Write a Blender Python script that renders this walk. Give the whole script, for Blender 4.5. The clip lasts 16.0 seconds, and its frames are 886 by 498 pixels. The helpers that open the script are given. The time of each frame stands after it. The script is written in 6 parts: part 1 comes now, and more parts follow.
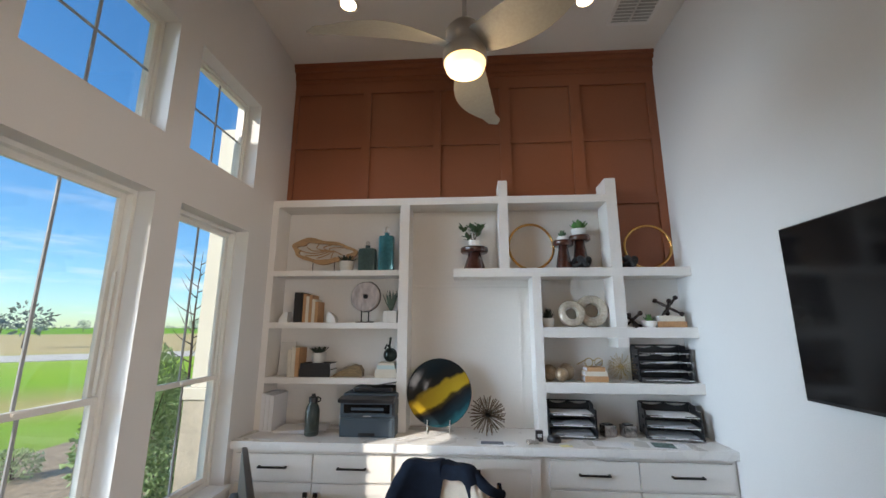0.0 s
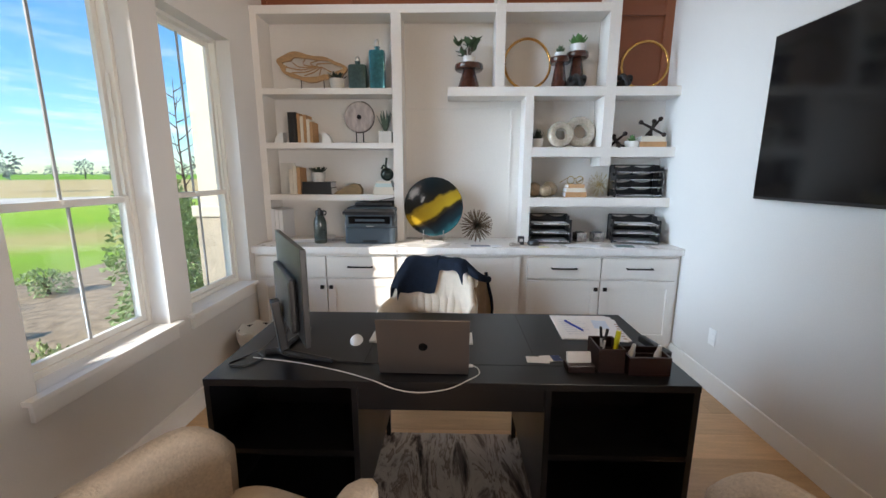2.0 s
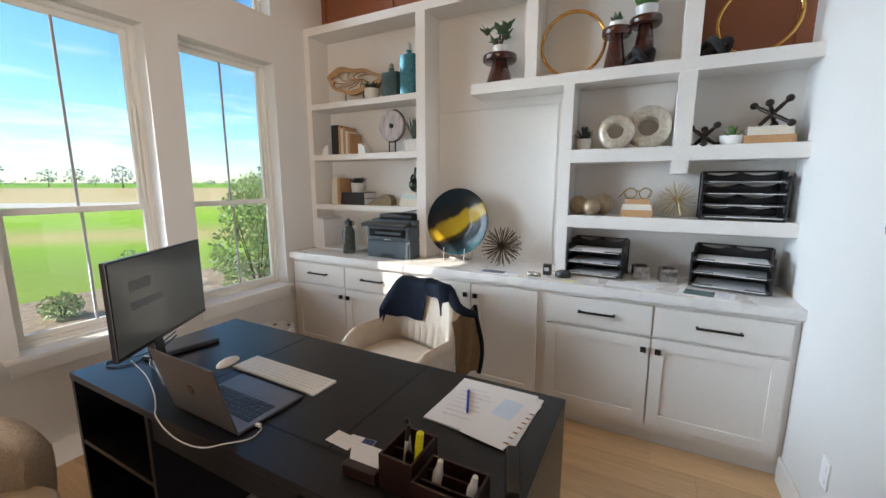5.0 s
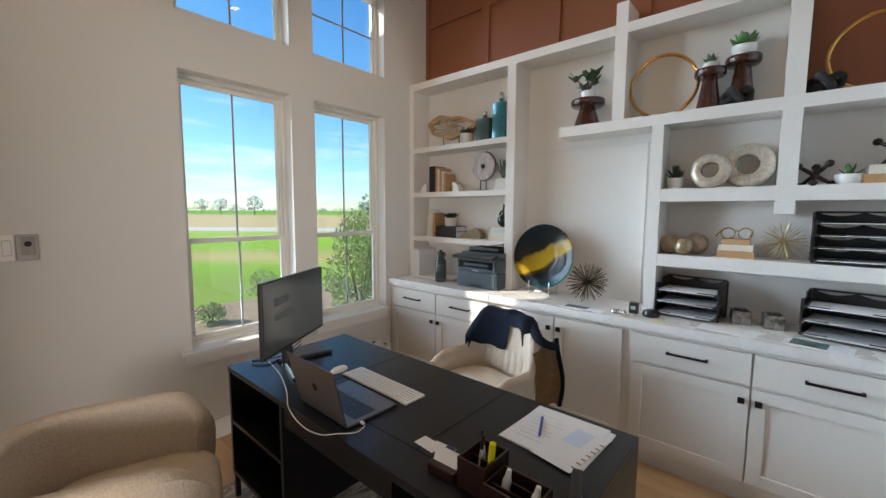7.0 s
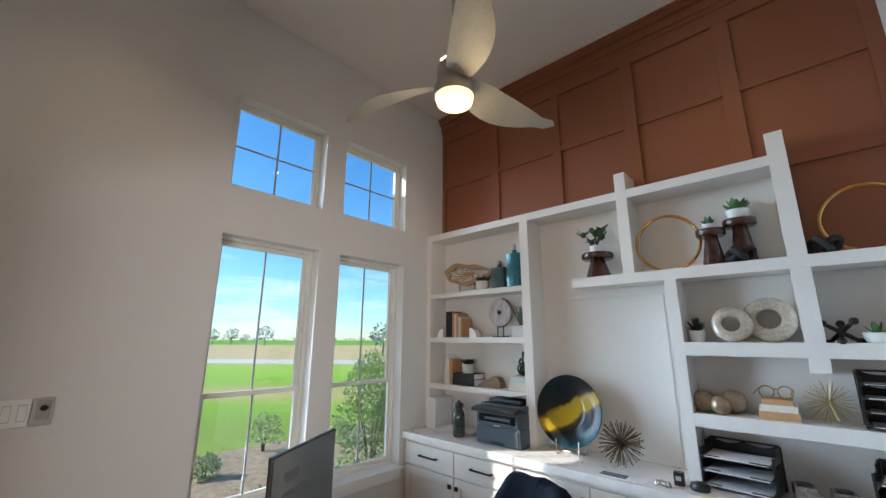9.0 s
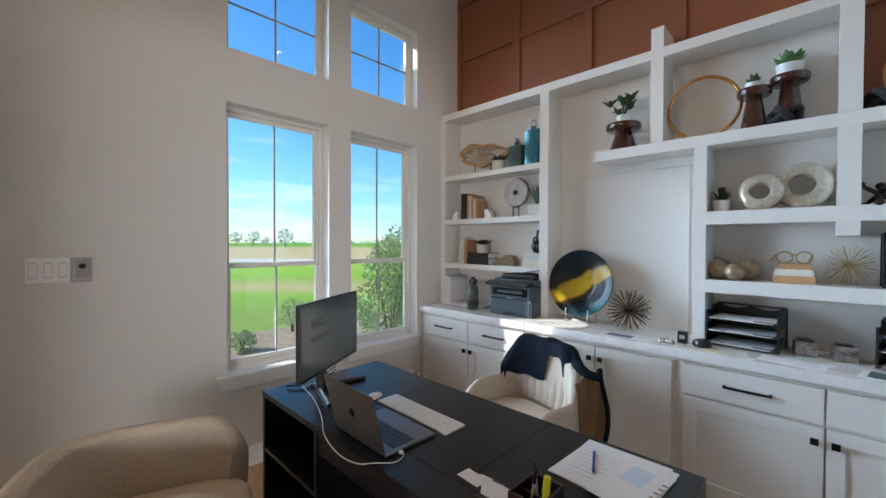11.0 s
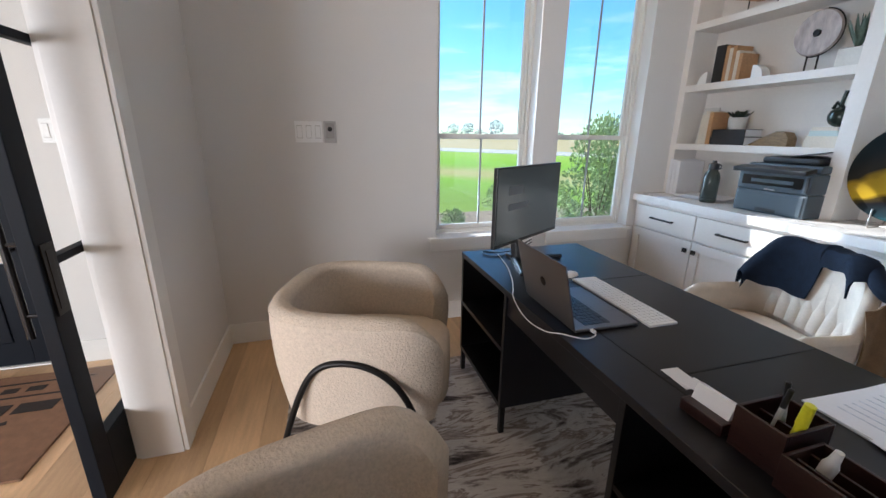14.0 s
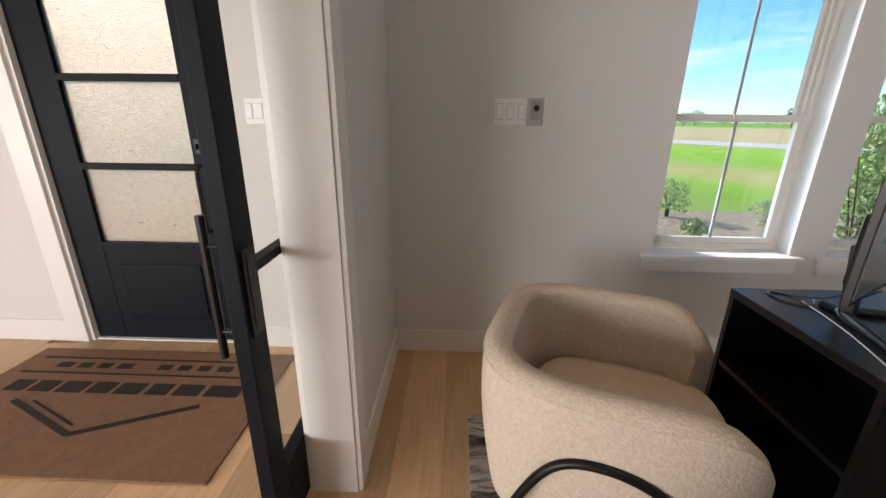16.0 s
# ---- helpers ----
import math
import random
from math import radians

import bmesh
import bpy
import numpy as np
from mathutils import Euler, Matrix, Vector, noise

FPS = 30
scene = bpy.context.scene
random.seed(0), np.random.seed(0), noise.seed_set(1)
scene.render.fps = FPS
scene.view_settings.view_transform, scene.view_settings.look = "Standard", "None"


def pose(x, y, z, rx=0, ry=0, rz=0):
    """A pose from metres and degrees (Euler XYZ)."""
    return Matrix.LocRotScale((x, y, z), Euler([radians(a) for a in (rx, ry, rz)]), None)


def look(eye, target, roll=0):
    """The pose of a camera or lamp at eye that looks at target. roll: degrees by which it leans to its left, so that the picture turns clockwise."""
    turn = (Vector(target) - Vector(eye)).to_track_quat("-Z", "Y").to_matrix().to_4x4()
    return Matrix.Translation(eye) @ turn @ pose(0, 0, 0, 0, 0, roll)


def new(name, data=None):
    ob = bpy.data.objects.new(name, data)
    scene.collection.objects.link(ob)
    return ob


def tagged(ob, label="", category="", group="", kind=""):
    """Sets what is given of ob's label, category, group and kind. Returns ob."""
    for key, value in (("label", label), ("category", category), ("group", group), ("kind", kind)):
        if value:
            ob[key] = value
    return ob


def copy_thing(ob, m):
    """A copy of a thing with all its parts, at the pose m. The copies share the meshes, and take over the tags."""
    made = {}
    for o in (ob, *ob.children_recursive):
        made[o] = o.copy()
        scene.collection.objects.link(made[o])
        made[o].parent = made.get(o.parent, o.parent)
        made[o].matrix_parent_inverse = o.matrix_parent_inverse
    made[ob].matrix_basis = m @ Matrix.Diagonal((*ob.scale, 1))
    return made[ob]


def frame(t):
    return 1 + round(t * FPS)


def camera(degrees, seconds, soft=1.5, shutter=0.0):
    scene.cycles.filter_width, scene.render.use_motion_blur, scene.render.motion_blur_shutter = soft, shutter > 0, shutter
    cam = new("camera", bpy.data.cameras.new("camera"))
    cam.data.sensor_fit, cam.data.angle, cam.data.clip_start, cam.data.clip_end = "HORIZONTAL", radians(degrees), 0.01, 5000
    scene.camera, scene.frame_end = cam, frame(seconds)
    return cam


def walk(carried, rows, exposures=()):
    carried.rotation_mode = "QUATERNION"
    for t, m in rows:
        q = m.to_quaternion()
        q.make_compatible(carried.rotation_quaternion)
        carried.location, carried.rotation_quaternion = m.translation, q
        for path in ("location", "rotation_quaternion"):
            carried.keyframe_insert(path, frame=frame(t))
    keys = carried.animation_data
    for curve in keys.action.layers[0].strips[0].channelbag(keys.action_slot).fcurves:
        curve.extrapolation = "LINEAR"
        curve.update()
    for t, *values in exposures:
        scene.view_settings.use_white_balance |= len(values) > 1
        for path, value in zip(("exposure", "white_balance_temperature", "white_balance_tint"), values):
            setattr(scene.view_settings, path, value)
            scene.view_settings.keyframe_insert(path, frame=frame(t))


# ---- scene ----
cam = camera(96.85, 16.0)
# seconds, x, y, z, yaw, pitch, roll
PATH = [
    (0, -0.606, 1.592, 1.697, 3.901, 11.388, -0.103),
    (0.5, -0.672, 1.548, 1.614, 3.771, 4.299, -0.248),
    (1, -0.729, 1.468, 1.504, 3.147, -2.33, -0.108),
    (1.5, -0.724, 1.412, 1.47, 2.399, -7.587, -0.173),
    (2, -0.687, 1.421, 1.484, 1.459, -10.744, -0.115),
    (2.5, -0.614, 1.535, 1.515, 0.607, -11.782, -0.035),
    (3, -0.429, 1.749, 1.507, 0.536, -11.843, -0.085),
    (3.2, -0.347, 1.824, 1.506, 0.891, -11.99, -0.116),
    (4.2, 0.07, 2.06, 1.51, 14.5, -11.2, -0.13),
    (5.3, 0.489, 2.12, 1.485, 31.432, -9.126, -0.173),
    (5.5, 0.506, 2.078, 1.467, 33.511, -9.087, -0.251),
    (6, 0.53, 2.038, 1.377, 37.632, -9.26, -0.37),
    (6.5, 0.542, 1.998, 1.448, 39.692, -8.8, -0.405),
    (7, 0.555, 1.959, 1.558, 40.895, -5.47, -0.338),
    (7.5, 0.57, 1.932, 1.659, 41.646, -0.029, -0.295),
    (8, 0.572, 1.897, 1.717, 42.275, 5.938, -0.216),
    (8.2, 0.563, 1.883, 1.729, 42.289, 7.736, -0.283),
    (9.25, 0.545, 1.895, 1.7, 42.6, 13.6, -0.15),
    (10.3, 0.513, 1.931, 1.614, 42.845, 9.402, -0.024),
    (10.5, 0.501, 1.943, 1.582, 43.252, 6.588, -0.119),
    (11, 0.486, 1.939, 1.51, 44.505, -0.845, -0.205),
    (11.5, 0.497, 1.948, 1.45, 46.34, -7.006, -0.228),
    (12, 0.503, 1.923, 1.435, 48.969, -10.776, -0.322),
    (12.5, 0.468, 1.859, 1.406, 52.984, -12.922, -0.398),
    (13, 0.429, 1.958, 1.382, 59.145, -14.117, -0.576),
    (13.5, 0.381, 2.043, 1.367, 66.33, -15.244, -0.629),
    (14, 0.36, 2.04, 1.365, 73.721, -16.319, -0.67),
    (14.5, 0.306, 1.923, 1.35, 80.913, -16.867, -0.664),
    (15, 0.201, 1.763, 1.363, 86.129, -17.25, -0.637),
    (15.5, 0.019, 1.728, 1.366, 89.355, -17.799, -0.306),
    (16, -0.22, 1.695, 1.329, 91.99, -18.263, -0.604),
]
walk(cam, [(t, pose(x, y, z, 90 + pitch, roll, yaw)) for t, x, y, z, yaw, pitch, roll in PATH],
     exposures=[(0.0, 0.18, 6400, 10), (3.0, 0.64, 6500, 11), (5.5, 0.55, 6700, 10), (8.0, 0.35, 6250, 8), (10.5, 0.33, 5950, 8), (12.0, 0.55, 5850, 9), (13.5, 0.70, 5650, 9), (16.0, 0.45, 6250, 10)])

# ---- light ----
SUN_EL, SUN_AZ = radians(31), radians(225)   # the sun stands to the south-west of the desk wall
world = bpy.data.worlds.new("sky")
scene.world = world
world.use_nodes = True
wn = world.node_tree.nodes
sky = wn.new("ShaderNodeTexSky")
sky.sky_type = "NISHITA"
sky.sun_disc = False
sky.sun_elevation, sky.sun_rotation = SUN_EL, SUN_AZ
sky.air_density, sky.dust_density, sky.ozone_density = 1.0, 0.1, 3.0
wn["Background"].inputs["Strength"].default_value = 0.2
wl = world.node_tree.links
hue = wn.new("ShaderNodeHueSaturation")
hue.inputs["Saturation"].default_value = 1.25
wl.new(sky.outputs[0], hue.inputs["Color"])
# thin drawn-out clouds low in the sky
wtc, wmp, wno = wn.new("ShaderNodeTexCoord"), wn.new("ShaderNodeMapping"), wn.new("ShaderNodeTexNoise")
wmp.inputs["Scale"].default_value = (2.2, 2.2, 16.0)
wno.inputs["Scale"].default_value, wno.inputs["Detail"].default_value, wno.inputs["Roughness"].default_value = 1.6, 7, 0.6
wrp, wsp, wlow, wmu, wmx = wn.new("ShaderNodeMapRange"), wn.new("ShaderNodeSeparateXYZ"), wn.new("ShaderNodeMapRange"), wn.new("ShaderNodeMath"), wn.new("ShaderNodeMix")
wrp.inputs["From Min"].default_value, wrp.inputs["From Max"].default_value = 0.50, 0.70
wlow.inputs["From Min"].default_value, wlow.inputs["From Max"].default_value, wlow.inputs["To Min"].default_value, wlow.inputs["To Max"].default_value = 0.06, 0.32, 0.85, 0.0
wmu.operation, wmx.data_type = "MULTIPLY", "RGBA"
wmx.inputs[7].default_value = (5.0, 5.2, 5.5, 1)
for a, b in ((wtc.outputs["Generated"], wmp.inputs[0]), (wmp.outputs[0], wno.inputs["Vector"]), (wno.outputs["Fac"], wrp.inputs["Value"]), (wtc.outputs["Generated"], wsp.inputs[0]), (wsp.outputs["Z"], wlow.inputs["Value"]), (wrp.outputs[0], wmu.inputs[0]), (wlow.outputs[0], wmu.inputs[1]), (wmu.outputs[0], wmx.inputs[0]), (hue.outputs[0], wmx.inputs[6]), (wmx.outputs[2], wn["Background"].inputs["Color"])):
    wl.new(a, b)
wlo, whz = wn.new("ShaderNodeMapRange"), wn.new("ShaderNodeMix")
wlo.inputs["From Min"].default_value, wlo.inputs["From Max"].default_value, wlo.inputs["To Min"].default_value, wlo.inputs["To Max"].default_value = 0.0, 0.30, 1.0, 0.0
whz.data_type, whz.blend_type = "RGBA", "MULTIPLY"
whz.inputs[7].default_value = (0.60, 0.78, 0.90, 1)
wl.new(wsp.outputs["Z"], wlo.inputs["Value"]), wl.new(wlo.outputs[0], whz.inputs[0])
wl.new(hue.outputs[0], whz.inputs[6]), wl.new(whz.outputs[2], wmx.inputs[6])


def lamp(name, kind, energy, m, colour, size=0.1, size_y=None, spread=None, spot=None):
    d = bpy.data.lights.new(name, kind)
    d.energy, d.color = energy, colour
    if kind == "AREA":
        d.shape, d.size, d.size_y = "RECTANGLE", size, size_y or size
        if spread:
            d.spread = spread
    elif kind == "SUN":
        d.angle = size
    else:
        d.shadow_soft_size = size
    if kind == "SPOT":
        d.spot_size, d.spot_blend = spot, 0.8
    ob = new(name, d)
    ob.matrix_world = m
    return ob


sun_way = Vector((1.0, 1.0, -math.tan(SUN_EL) * math.sqrt(2)))
lamp("sun", "SUN", 5.0, look((0, 0, 0), sun_way), (1.0, 0.93, 0.82), radians(0.6))
# fill lamp added in the unseen hall, where no window is built
lamp("hall_fill_light", "AREA", 112, look((2.8, -2.8, 1.15), (-1.4, 2.6, -0.4)), (1.0, 0.93, 0.88), 4.8, 1.8, spread=radians(115))
for wy, wz, wh, power in ((3.135, 1.53, 1.6, 11.5), (4.055, 1.53, 1.6, 3), (3.135, 3.12, 0.6, 4.5), (4.055, 3.12, 0.6, 1.6)):
    lamp("window_sky_light", "AREA", power, look((-2.33, wy, wz), (-2.33 + 1.0, wy + 0.36, wz - 0.16)), (0.66, 0.83, 1.0), 0.6, wh, spread=radians(66))
lamp("fan_light", "POINT", 5, pose(-0.617, 3.24, 2.80), (1.0, 0.72, 0.42), 0.09)
for cx, cy in ((-1.546, 4.22), (0.321, 4.30), (-1.546, 2.1), (0.321, 2.1)):
    lamp("can_light", "SPOT", 11, pose(cx, cy, 4.195), (1.0, 0.70, 0.42), 0.04, spot=radians(95))

# ---- materials ----
MATS = {}


def mat(name, colour, rough=0.5, metal=0.0, var=0.08, scale=6.0, fine=120.0, bump=0.05, spec=None, coat=0.0, emit=None, power=0.0, stretch=None):
    """A painted, wooden, woven or metal surface: base colour with stains and grain, roughness and fine relief."""
    if name in MATS:
        return MATS[name]
    m = bpy.data.materials.new(name)
    m.use_nodes = True
    nt = m.node_tree
    b = nt.nodes["Principled BSDF"]
    tc = nt.nodes.new("ShaderNodeTexCoord")
    src = tc.outputs["Object"]
    if stretch:
        mp = nt.nodes.new("ShaderNodeMapping")
        mp.inputs["Scale"].default_value = stretch
        nt.links.new(src, mp.inputs[0])
        src = mp.outputs[0]
    n1, n2 = nt.nodes.new("ShaderNodeTexNoise"), nt.nodes.new("ShaderNodeTexNoise")
    for n, s, det in ((n1, scale, 4), (n2, fine, 3)):
        n.inputs["Scale"].default_value, n.inputs["Detail"].default_value = s, det
        nt.links.new(src, n.inputs["Vector"])
    mix = nt.nodes.new("ShaderNodeMath")
    mix.operation = "ADD"
    nt.links.new(n1.outputs["Fac"], mix.inputs[0])
    nt.links.new(n2.outputs["Fac"], mix.inputs[1])
    ramp = nt.nodes.new("ShaderNodeMapRange")
    ramp.inputs["From Min"].default_value, ramp.inputs["From Max"].default_value = 0.7, 1.3
    nt.links.new(mix.outputs[0], ramp.inputs["Value"])
    mc = nt.nodes.new("ShaderNodeMix")
    mc.data_type = "RGBA"
    mc.inputs[6].default_value = (*[max(0, c * (1 - var)) for c in colour], 1)
    mc.inputs[7].default_value = (*[min(1, c * (1 + var)) for c in colour], 1)
    nt.links.new(ramp.outputs[0], mc.inputs[0])
    nt.links.new(mc.outputs[2], b.inputs["Base Color"])
    rr = nt.nodes.new("ShaderNodeMapRange")
    rr.inputs["To Min"].default_value, rr.inputs["To Max"].default_value = max(0.02, rough - 0.06), min(1, rough + 0.06)
    nt.links.new(n1.outputs["Fac"], rr.inputs["Value"])
    nt.links.new(rr.outputs[0], b.inputs["Roughness"])
    b.inputs["Metallic"].default_value = metal
    if spec is not None:
        b.inputs["Specular IOR Level"].default_value = spec
    b.inputs["Coat Weight"].default_value = coat
    if bump:
        bp = nt.nodes.new("ShaderNodeBump")
        bp.inputs["Strength"].default_value, bp.inputs["Distance"].default_value = min(1, bump * 4), 0.004
        nt.links.new(n2.outputs["Fac"], bp.inputs["Height"])
        nt.links.new(bp.outputs[0], b.inputs["Normal"])
    if emit:
        b.inputs["Emission Color"].default_value = (*emit, 1)
        b.inputs["Emission Strength"].default_value = power
    MATS[name] = m
    return m


def nodes_of(m):
    return m.node_tree.nodes, m.node_tree.links, m.node_tree.nodes["Principled BSDF"]


def random_tint(m, low, high):
    """Lets each piece of a material differ a little in brightness."""
    ns, ln, b = nodes_of(m)
    oi, mr, hs = ns.new("ShaderNodeObjectInfo"), ns.new("ShaderNodeMapRange"), ns.new("ShaderNodeHueSaturation")
    mr.inputs["To Min"].default_value, mr.inputs["To Max"].default_value = low, high
    ln.new(oi.outputs["Random"], mr.inputs["Value"])
    ln.new(mr.outputs[0], hs.inputs["Value"])
    old = b.inputs["Base Color"].links[0].from_socket
    ln.new(old, hs.inputs["Color"])
    ln.new(hs.outputs[0], b.inputs["Base Color"])


WALL = mat("wall_paint", (0.70, 0.685, 0.67), 0.75, var=0.02, scale=1.5, fine=180, bump=0.06)
CEIL = mat("ceiling_paint", (0.78, 0.76, 0.72), 0.85, var=0.015, scale=2, fine=140, bump=0.08)
TRIM = mat("white_trim_paint", (0.80, 0.79, 0.77), 0.35, var=0.015, scale=3, fine=60, bump=0.01)
CAB = mat("cabinet_paint", (0.77, 0.735, 0.695), 0.38, var=0.02, scale=3, fine=70, bump=0.012)
TOPM = mat("counter_paint", (0.76, 0.74, 0.72), 0.28, var=0.03, scale=5, fine=90, bump=0.01)
TERRA = mat("terracotta_paint", (0.26, 0.088, 0.040), 0.45, var=0.05, scale=2, fine=90, bump=0.03)
VINYL = mat("window_vinyl", (0.78, 0.76, 0.71), 0.35, var=0.02, scale=6, fine=80, bump=0.0)
BARGREY = mat("grey_glazing_bar", (0.36, 0.38, 0.40), 0.4, var=0.03, bump=0.0)
BLACK = mat("black_lacquer", (0.007, 0.007, 0.009), 0.32, var=0.1, scale=3, fine=150, bump=0.0, spec=0.42)
DARKWOOD = mat("espresso_wood", (0.024, 0.009, 0.008), 0.3, var=0.3, scale=20, fine=80, bump=0.02, stretch=(1, 6, 6))
BMETAL = mat("black_metal", (0.015, 0.014, 0.014), 0.4, 0.6, var=0.2, bump=0.01)
NAVY = mat("navy_door_paint", (0.005, 0.0075, 0.0125), 0.55, var=0.1, scale=4, fine=100, bump=0.015, spec=0.14)
OAK = mat("oak_plank", (0.60, 0.40, 0.225), 0.42, var=0.16, scale=3.0, fine=40, bump=0.02, stretch=(1.2, 14, 14))
random_tint(OAK, 0.80, 1.18)
BOUCLE = mat("boucle_fabric", (0.61, 0.52, 0.425), 0.95, var=0.10, scale=75, fine=120, bump=1.0, spec=0.1)
CREAM = mat("cream_velvet", (0.62, 0.52, 0.42), 0.85, var=0.08, scale=20, fine=300, bump=0.08, spec=0.15)
JACKET = mat("navy_jacket_cloth", (0.008, 0.012, 0.022), 0.9, var=0.3, scale=25, fine=300, bump=0.15, spec=0.15)
LINING = mat("tan_jacket_lining", (0.20, 0.115, 0.055), 0.8, var=0.2, scale=25, fine=250, bump=0.1)
STEEL = mat("brushed_nickel", (0.50, 0.47, 0.44), 0.3, 1.0, var=0.06, scale=8, fine=300, bump=0.01)
BLADE = mat("grey_fan_blade", (0.34, 0.33, 0.29), 0.5, var=0.08, scale=10, fine=80, bump=0.01)
PAPER = mat("white_paper", (0.78, 0.78, 0.80), 0.8, var=0.02, bump=0.0)
GOLD = mat("polished_gold", (0.72, 0.42, 0.14), 0.18, 1.0, var=0.06, bump=0.005)
GLASSY = mat("teal_glaze", (0.045, 0.20, 0.25), 0.22, 0.45, var=0.35, scale=8, fine=40, bump=0.01, coat=0.6)
TEALDARK = mat("dark_teal_glaze", (0.045, 0.085, 0.085), 0.32, var=0.3, scale=10, fine=60, bump=0.02)
GREEN = mat("succulent_leaf", (0.055, 0.10, 0.045), 0.5, var=0.3, scale=30, fine=90, bump=0.02)
DGREEN = mat("dark_leaf", (0.018, 0.030, 0.020), 0.5, var=0.4, scale=30, fine=90, bump=0.02)
LGREEN = mat("bright_leaf", (0.08, 0.19, 0.05), 0.42, var=0.3, scale=30, fine=90, bump=0.02)
POT = mat("pale_pot", (0.62, 0.60, 0.56), 0.6, var=0.06, scale=20, fine=120, bump=0.03)
POTW = mat("white_ceramic", (0.80, 0.80, 0.78), 0.25, var=0.02, bump=0.0)
SHELL = mat("mother_of_pearl", (0.60, 0.54, 0.45), 0.22, 0.35, var=0.25, scale=14, fine=60, bump=0.02, coat=0.4)
TAN = mat("tan_wood", (0.42, 0.26, 0.13), 0.55, var=0.3, scale=12, fine=60, bump=0.05, stretch=(2, 8, 8))
BRONZE = mat("dark_bronze", (0.035, 0.025, 0.022), 0.4, 0.7, var=0.3, scale=30, fine=100, bump=0.03)
BRASS = mat("antique_brass", (0.14, 0.10, 0.065), 0.35, 0.9, var=0.2, scale=40, fine=150, bump=0.02)
PRINTER = mat("slate_printer_plastic", (0.055, 0.075, 0.095), 0.45, var=0.05, fine=300, bump=0.03)
BLACKPL = mat("black_plastic", (0.014, 0.014, 0.016), 0.35, var=0.15, fine=250, bump=0.02)
ALU = mat("space_grey_aluminium", (0.20, 0.185, 0.185), 0.38, 0.85, var=0.04, fine=300, bump=0.01)
WHITEPL = mat("white_plastic", (0.78, 0.78, 0.78), 0.35, var=0.02, bump=0.0)
PLATE_W = mat("switch_plate", (0.86, 0.86, 0.86), 0.35, var=0.02, bump=0.0)
GREYPL = mat("grey_plastic", (0.46, 0.45, 0.44), 0.4, var=0.04, bump=0.0)
MATFIB = mat("coir_mat", (0.22, 0.12, 0.07), 0.95, var=0.18, scale=30, fine=260, bump=0.4)
MATINK = mat("mat_black_print", (0.020, 0.014, 0.012), 0.9, var=0.2, scale=30, fine=260, bump=0.3)
SOIL = mat("soil", (0.03, 0.02, 0.015), 0.95, var=0.4, scale=60, bump=0.3)
MOSS = mat("moss_dark", (0.02, 0.02, 0.022), 0.8, var=0.4, scale=60, bump=0.3)
BLUEINK = mat("blue_plastic", (0.02, 0.05, 0.35), 0.3, var=0.05, bump=0.0)
YELLOW = mat("yellow_plastic", (0.75, 0.72, 0.02), 0.35, var=0.05, bump=0.0)
PRINT = mat("grey_print", (0.58, 0.61, 0.67), 0.8, var=0.2, scale=60, bump=0.0)
STONE = mat("limestone", (0.45, 0.40, 0.33), 0.85, var=0.2, scale=7, fine=50, bump=0.3)
ROOFM = mat("pale_siding", (0.62, 0.58, 0.50), 0.7, var=0.06, scale=4, bump=0.05)
GLOW = mat("warm_lamp_glass", (0.9, 0.8, 0.6), 0.4, var=0.01, bump=0.0, emit=(1.0, 0.62, 0.24), power=2.0)
CANGLOW = mat("can_lamp_lens", (0.9, 0.85, 0.7), 0.4, var=0.01, bump=0.0, emit=(1.0, 0.75, 0.45), power=9.0)
SCREEN = mat("black_screen", (0.006, 0.006, 0.007), 0.12, var=0.05, bump=0.0, spec=0.35)
CABLEW = mat("white_cable", (0.62, 0.60, 0.58), 0.5, var=0.03, bump=0.0)

# dark pane of the monitor showing a dim grey-green page
DISPLAY = mat("dim_display", (0.02, 0.022, 0.022), 0.2, var=0.1, bump=0.0, emit=(0.45, 0.50, 0.47), power=0.035)

GLASS = bpy.data.materials.new("window_glass")
GLASS.use_nodes = True
_n, _l, _b = nodes_of(GLASS)
_t, _g, _m = _n.new("ShaderNodeBsdfTransparent"), _n.new("ShaderNodeBsdfGlossy"), _n.new("ShaderNodeMixShader")
_g.inputs["Roughness"].default_value = 0.01
_t.inputs["Color"].default_value = (0.97, 0.985, 0.98, 1)
_m.inputs[0].default_value = 0.045
_l.new(_t.outputs[0], _m.inputs[1]), _l.new(_g.outputs[0], _m.inputs[2])
_l.new(_m.outputs[0], _n["Material Output"].inputs["Surface"])

# rain-patterned obscure glass of the front door
OBSCURE = mat("rain_glass", (0.52, 0.40, 0.31), 0.3, var=0.22, scale=14, fine=60, bump=0.9, stretch=(4, 1.8, 5))
nodes_of(OBSCURE)[2].inputs["Transmission Weight"].default_value = 0.95
SMOKE = mat("smoked_bottle", (0.10, 0.13, 0.12), 0.12, var=0.1, bump=0.0)
nodes_of(SMOKE)[2].inputs["Transmission Weight"].default_value = 0.6


